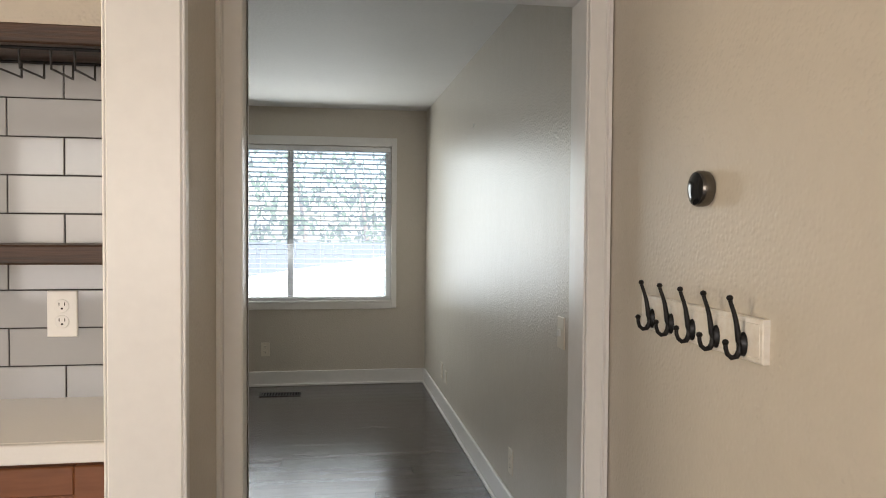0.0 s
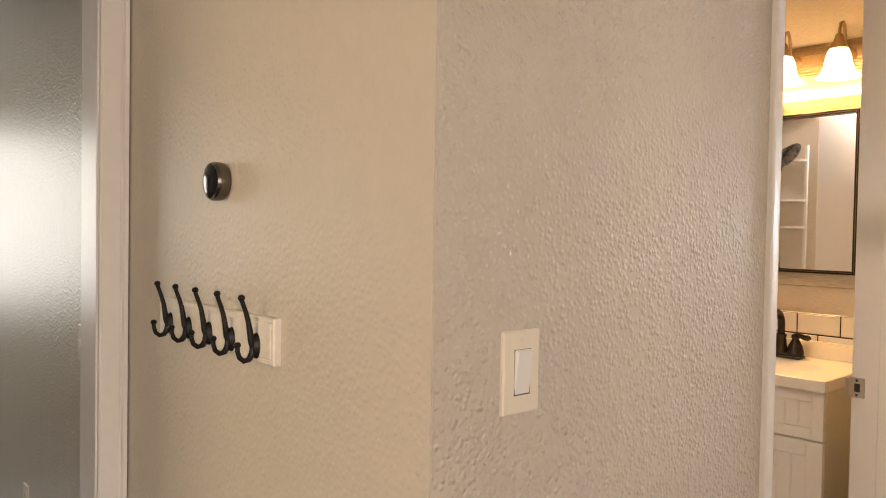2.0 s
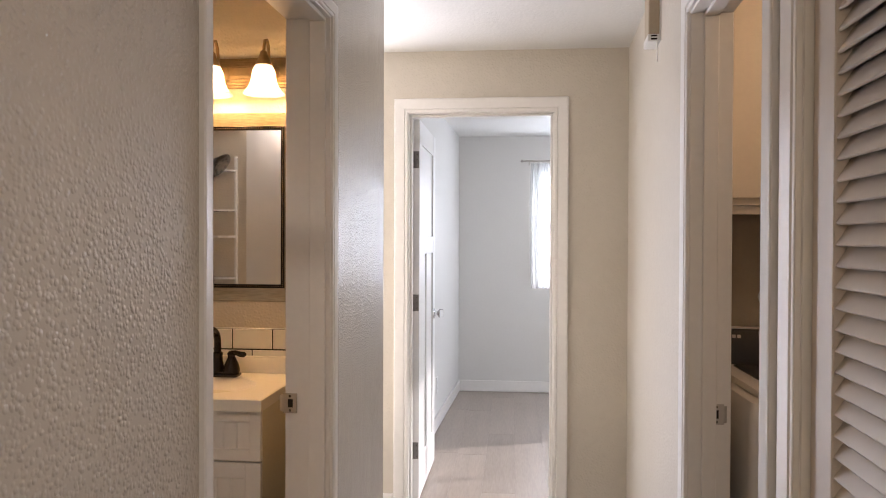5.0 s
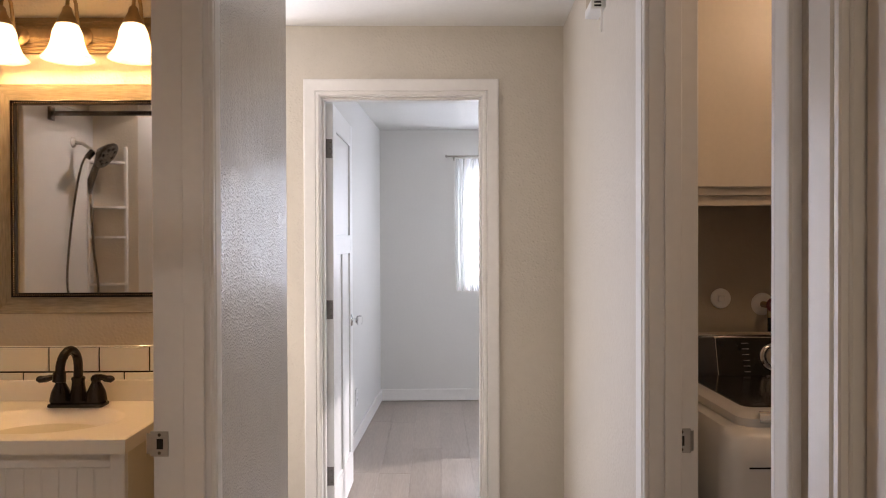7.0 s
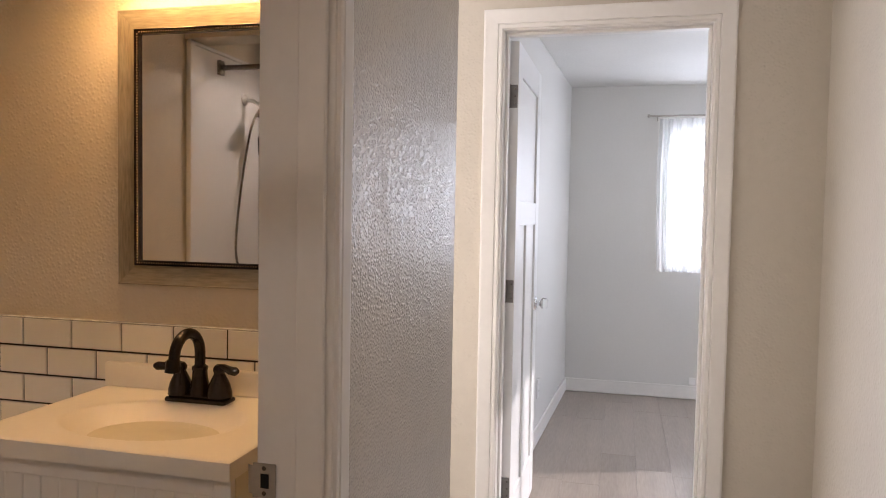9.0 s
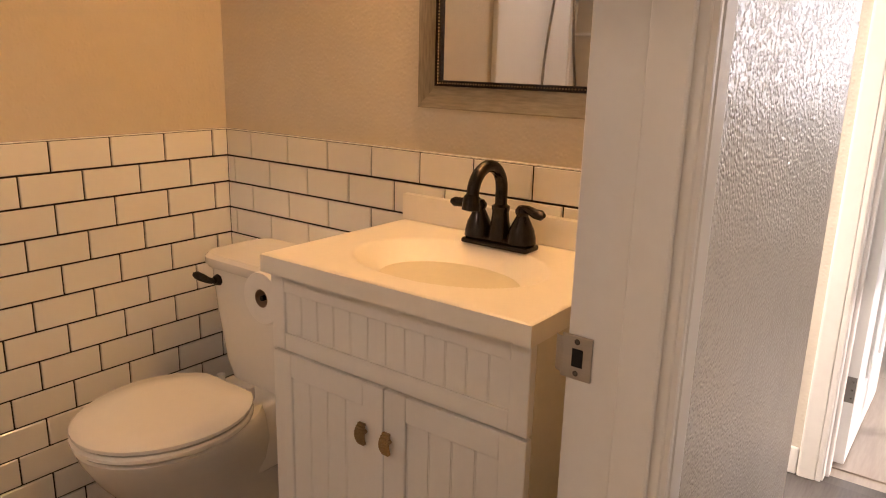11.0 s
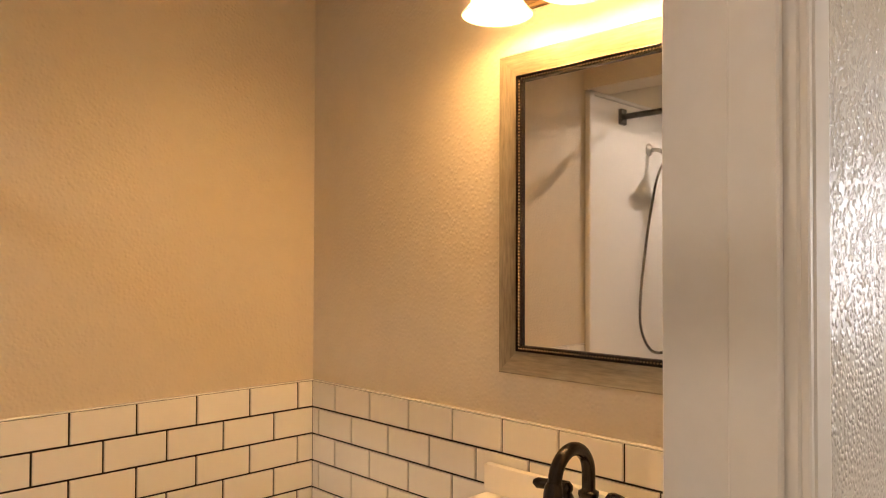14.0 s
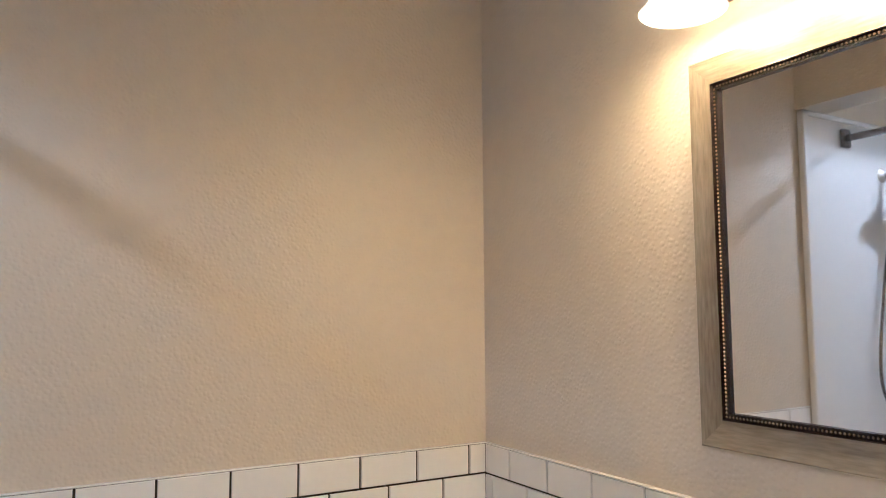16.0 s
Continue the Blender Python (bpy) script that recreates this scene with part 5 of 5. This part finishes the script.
blind()
plate("light_switch", on_wall(0.90, 2.672, 0.968, "-x"), "ivory toggle switch on the textured wall", "toggle")
plate("outlet", on_wall(0.90, 3.38, 0.27, "-x"), "ivory outlet near the baseboard", "outlet")
plate("outlet", on_wall(0.90, 5.44, 0.29, "-x"), "ivory outlet near the far corner", "outlet")
plate("cable_plate", on_wall(0.90, 5.26, 0.275, "-x"), "ivory cable plate near the far corner", "blank", 0.07, 0.09)
plate("outlet", on_wall(-0.456, 6.40, 0.31, "-y"), "ivory outlet below the window", "outlet")
bm = tube([(0, 0, 0), (-0.012, 0, 0.003)], 0.002, 6)
tube([(-0.012, 0, 0.002), (-0.012, 0, -0.016), (-0.018, 0, -0.02), (-0.02, 0, -0.012)], 0.002, 6, bm)
solo("wall_hook", bm, WHITEPL, "small picture hook on the textured wall", "hook", at=(0.90, 4.28, 1.94))


def floor_vent():
    t = thing("floor_vent", (-0.31, 6.06, 0.0), "dark metal floor register by the window wall", "floor vent")
    bm = bmesh.new()
    for a in ((-0.16, 0.16, -0.065, -0.05), (-0.16, 0.16, 0.05, 0.065), (-0.16, -0.145, -0.05, 0.05), (0.145, 0.16, -0.05, 0.05)):
        bx(bm, *a, 0, 0.006, 0.001)
    part("frame", bm, BLACK, t)
    part("backing", box(-0.145, 0.145, -0.05, 0.05, 0.0005, 0.001), HOLE, t)
    for i in range(13):
        part("slat", box(-0.14 + i * 0.0225, -0.13 + i * 0.0225, -0.05, 0.05, 0.001, 0.005), BLACK, t)


floor_vent()

# ---- kitchen corner ----


def kitchen():
    part("grout_bed", box(-2.2, -0.326, 2.084, 2.09, 0.915, 1.75), GROUT, kitchen_wall, "dark grout")
    lay(kitchen_wall, "tile", Matrix(((-1, 0, 0, -0.327), (0, 0, -1, 2.085), (0, 1, 0, 0), (0, 0, 0, 1))), KTILE, 1.6, 9, 0.0943, 1.748, 0.262, (0.252, 0.121), 0.003)
    c = thing("countertop", (-1.26, 1.87, 0.880), "white quartz kitchen countertop", "countertop")
    part("slab", box(-0.94, 0.934, -0.185, 0.213, 0.0, 0.035, 0.003), QUARTZ, c)
    part("front_edge", box(-0.94, 0.934, -0.206, -0.1855, -0.004, 0.0352, 0.004, seg=2), QUARTZ, c, "rounded front edge")
    t = thing("kitchen_cabinet", (-0.78, 1.70, 0), "brown wooden kitchen base cabinet", "cabinet")
    bm = bmesh.new()
    bx(bm, -0.44, 0.44, 0.02, 0.38, 0.10, 0.878)
    bx(bm, -0.44, 0.44, 0.07, 0.38, 0.0, 0.10)
    part("body", bm, CABW, t)
    d = bmesh.new()
    for a in ((-0.40, -0.34, 0.14, 0.86), (0.34, 0.40, 0.14, 0.86), (-0.34, 0.34, 0.14, 0.20), (-0.34, 0.34, 0.80, 0.86)):
        bx(d, a[0], a[1], -0.001, 0.019, a[2], a[3], 0.003)
    bx(d, -0.34, 0.34, 0.008, 0.018, 0.20, 0.80, 0.002)
    part("door", d, CABW, t, "framed wooden door")
    for z, nm in ((1.765, "upper"), (1.278, "lower")):
        solo("shelf", box(-2.2, -0.327, 1.88, 2.078, z - 0.022, z + 0.022, 0.004), WALNUT, "thick burnt wood %s wall shelf" % nm, "shelf")
    solo("shelf_ledge", box(-2.2, -0.327, 2.065, 2.09, 1.790, 1.802, 0.002), TRIM, "pale ledge strip above the shelf", "trim")
    t = thing("stemware_rack", (-0.62, 1.97, 1.742), "black wire stemware rack under the shelf", "rack")
    bm = bmesh.new()
    tube([(-0.45, -0.075, -0.006), (0.255, -0.075, -0.006)], 0.004, 8, bm)
    tube([(-0.45, 0.08, -0.006), (0.255, 0.08, -0.006)], 0.004, 8, bm)
    tube([(0.255, -0.075, -0.006), (0.255, 0.08, -0.006)], 0.004, 8, bm)
    part("frame", bm, BLACK, t)
    for i in range(5):
        x = 0.215 - i * 0.115
        for s in (-0.025, 0.025):
            part("wire", tube([(x + s, 0.07, -0.008), (x + s, 0.07, -0.045), (x + s, -0.07, -0.05), (x + s, -0.075, -0.008)], 0.0028, 6), BLACK, t)
    plate("outlet", on_wall(-0.585, 2.078, 1.125, "-y"), "white outlet on the tiled backsplash", "outlet", material=WHITEPL)


kitchen_wall = bpy.data.objects["wall_kitchen"]
kitchen()

# ---- outdoors beyond the windows ----
ground = setting("ground", box(-60, 60, -60, 60, -0.35, -0.25), SOIL, "dry garden ground")


def hedge():
    bm = bmesh.new()
    rng = random.Random(4)
    for k in range(8000):
        x, z = rng.uniform(-6, 5), rng.uniform(1.0, 4.4)
        y = 12.6 + 0.5 * math.sin(x * 2.1) + 0.3 * math.sin(z * 3.7 + x) + rng.uniform(-0.3, 0.5)
        if rng.random() < 0.25 + 0.2 * math.sin(3.1 * x + 2 * z):
            continue
        s = rng.uniform(0.05, 0.11)
        m = pose(x, y, z, rng.uniform(0, 360), rng.uniform(0, 360), rng.uniform(0, 360))
        vs = [bm.verts.new(m @ Vector(p)) for p in ((-s, 0, 0), (0, -s * 0.45, 0.01), (s, 0, 0), (0, s * 0.45, 0.01))]
        bm.faces.new(vs)
    t = thing("hedge", (0, 0, -0.25), "tall loose green hedge outside the window", "hedge")
    c = part("crown", bm, LEAF, t, "green leaves")
    c.location.z = 0.25
    tagged(c, kind="stuff")
    for i in range(9):
        x = -4.6 + i * 1.05
        part("trunk", tube([(x, 12.8, -0.02), (x + 0.1, 12.75, 1.2), (x - 0.05, 12.8, 2.4)], [0.06, 0.045, 0.02], 8), CARD, t, smooth=True)


hedge()
f = thing("fence", (-0.5, 11.4, -0.25), "weathered grey board fence outside the window", "fence")
for i in range(56):
    ob = new("board", slab(0.135, 1.35, 0.02, FENCE))
    ob.parent = f
    ob.matrix_local = pose(-4 + i * 0.143, 0, 0.68, 90, 0, 0)
part("rail", box(-4.1, 4.1, 0.0, 0.04, 0.9, 0.98), FENCE, f)
part("rail", box(-4.1, 4.1, 0.0, 0.04, 0.2, 0.28), FENCE, f)

# ---- courses of tiles and planks ----
bath_tiles()


def planks(parent, x0, x1, y0, y1, w, length, material, seed, z):
    """Floor planks along x, each its own piece, with staggered ends."""
    rng = random.Random(seed)
    y = y0
    while y < y1 - 0.01:
        ww = min(w, y1 - y)
        x = x0 - rng.random() * length
        while x < x1 - 0.01:
            a, b = max(x, x0), min(x + length, x1)
            if b - a > 0.03:
                ob = new("plank", slab(b - a - 0.0008, ww - 0.0008, 0.006, material, 0.0006))
                ob.parent = parent
                ob.location = ((a + b) / 2, y + ww / 2, z)
            x += length
        y += w


planks(floor_front, -1.4, 0.872, 2.52, 6.372, 0.118, 1.2, DARKFLOOR, 2, -0.006)
planks(floor_bed, 4.225, 7.115, -1.0, 0.86, 0.185, 1.22, GREYFLOOR, 3, -0.006)
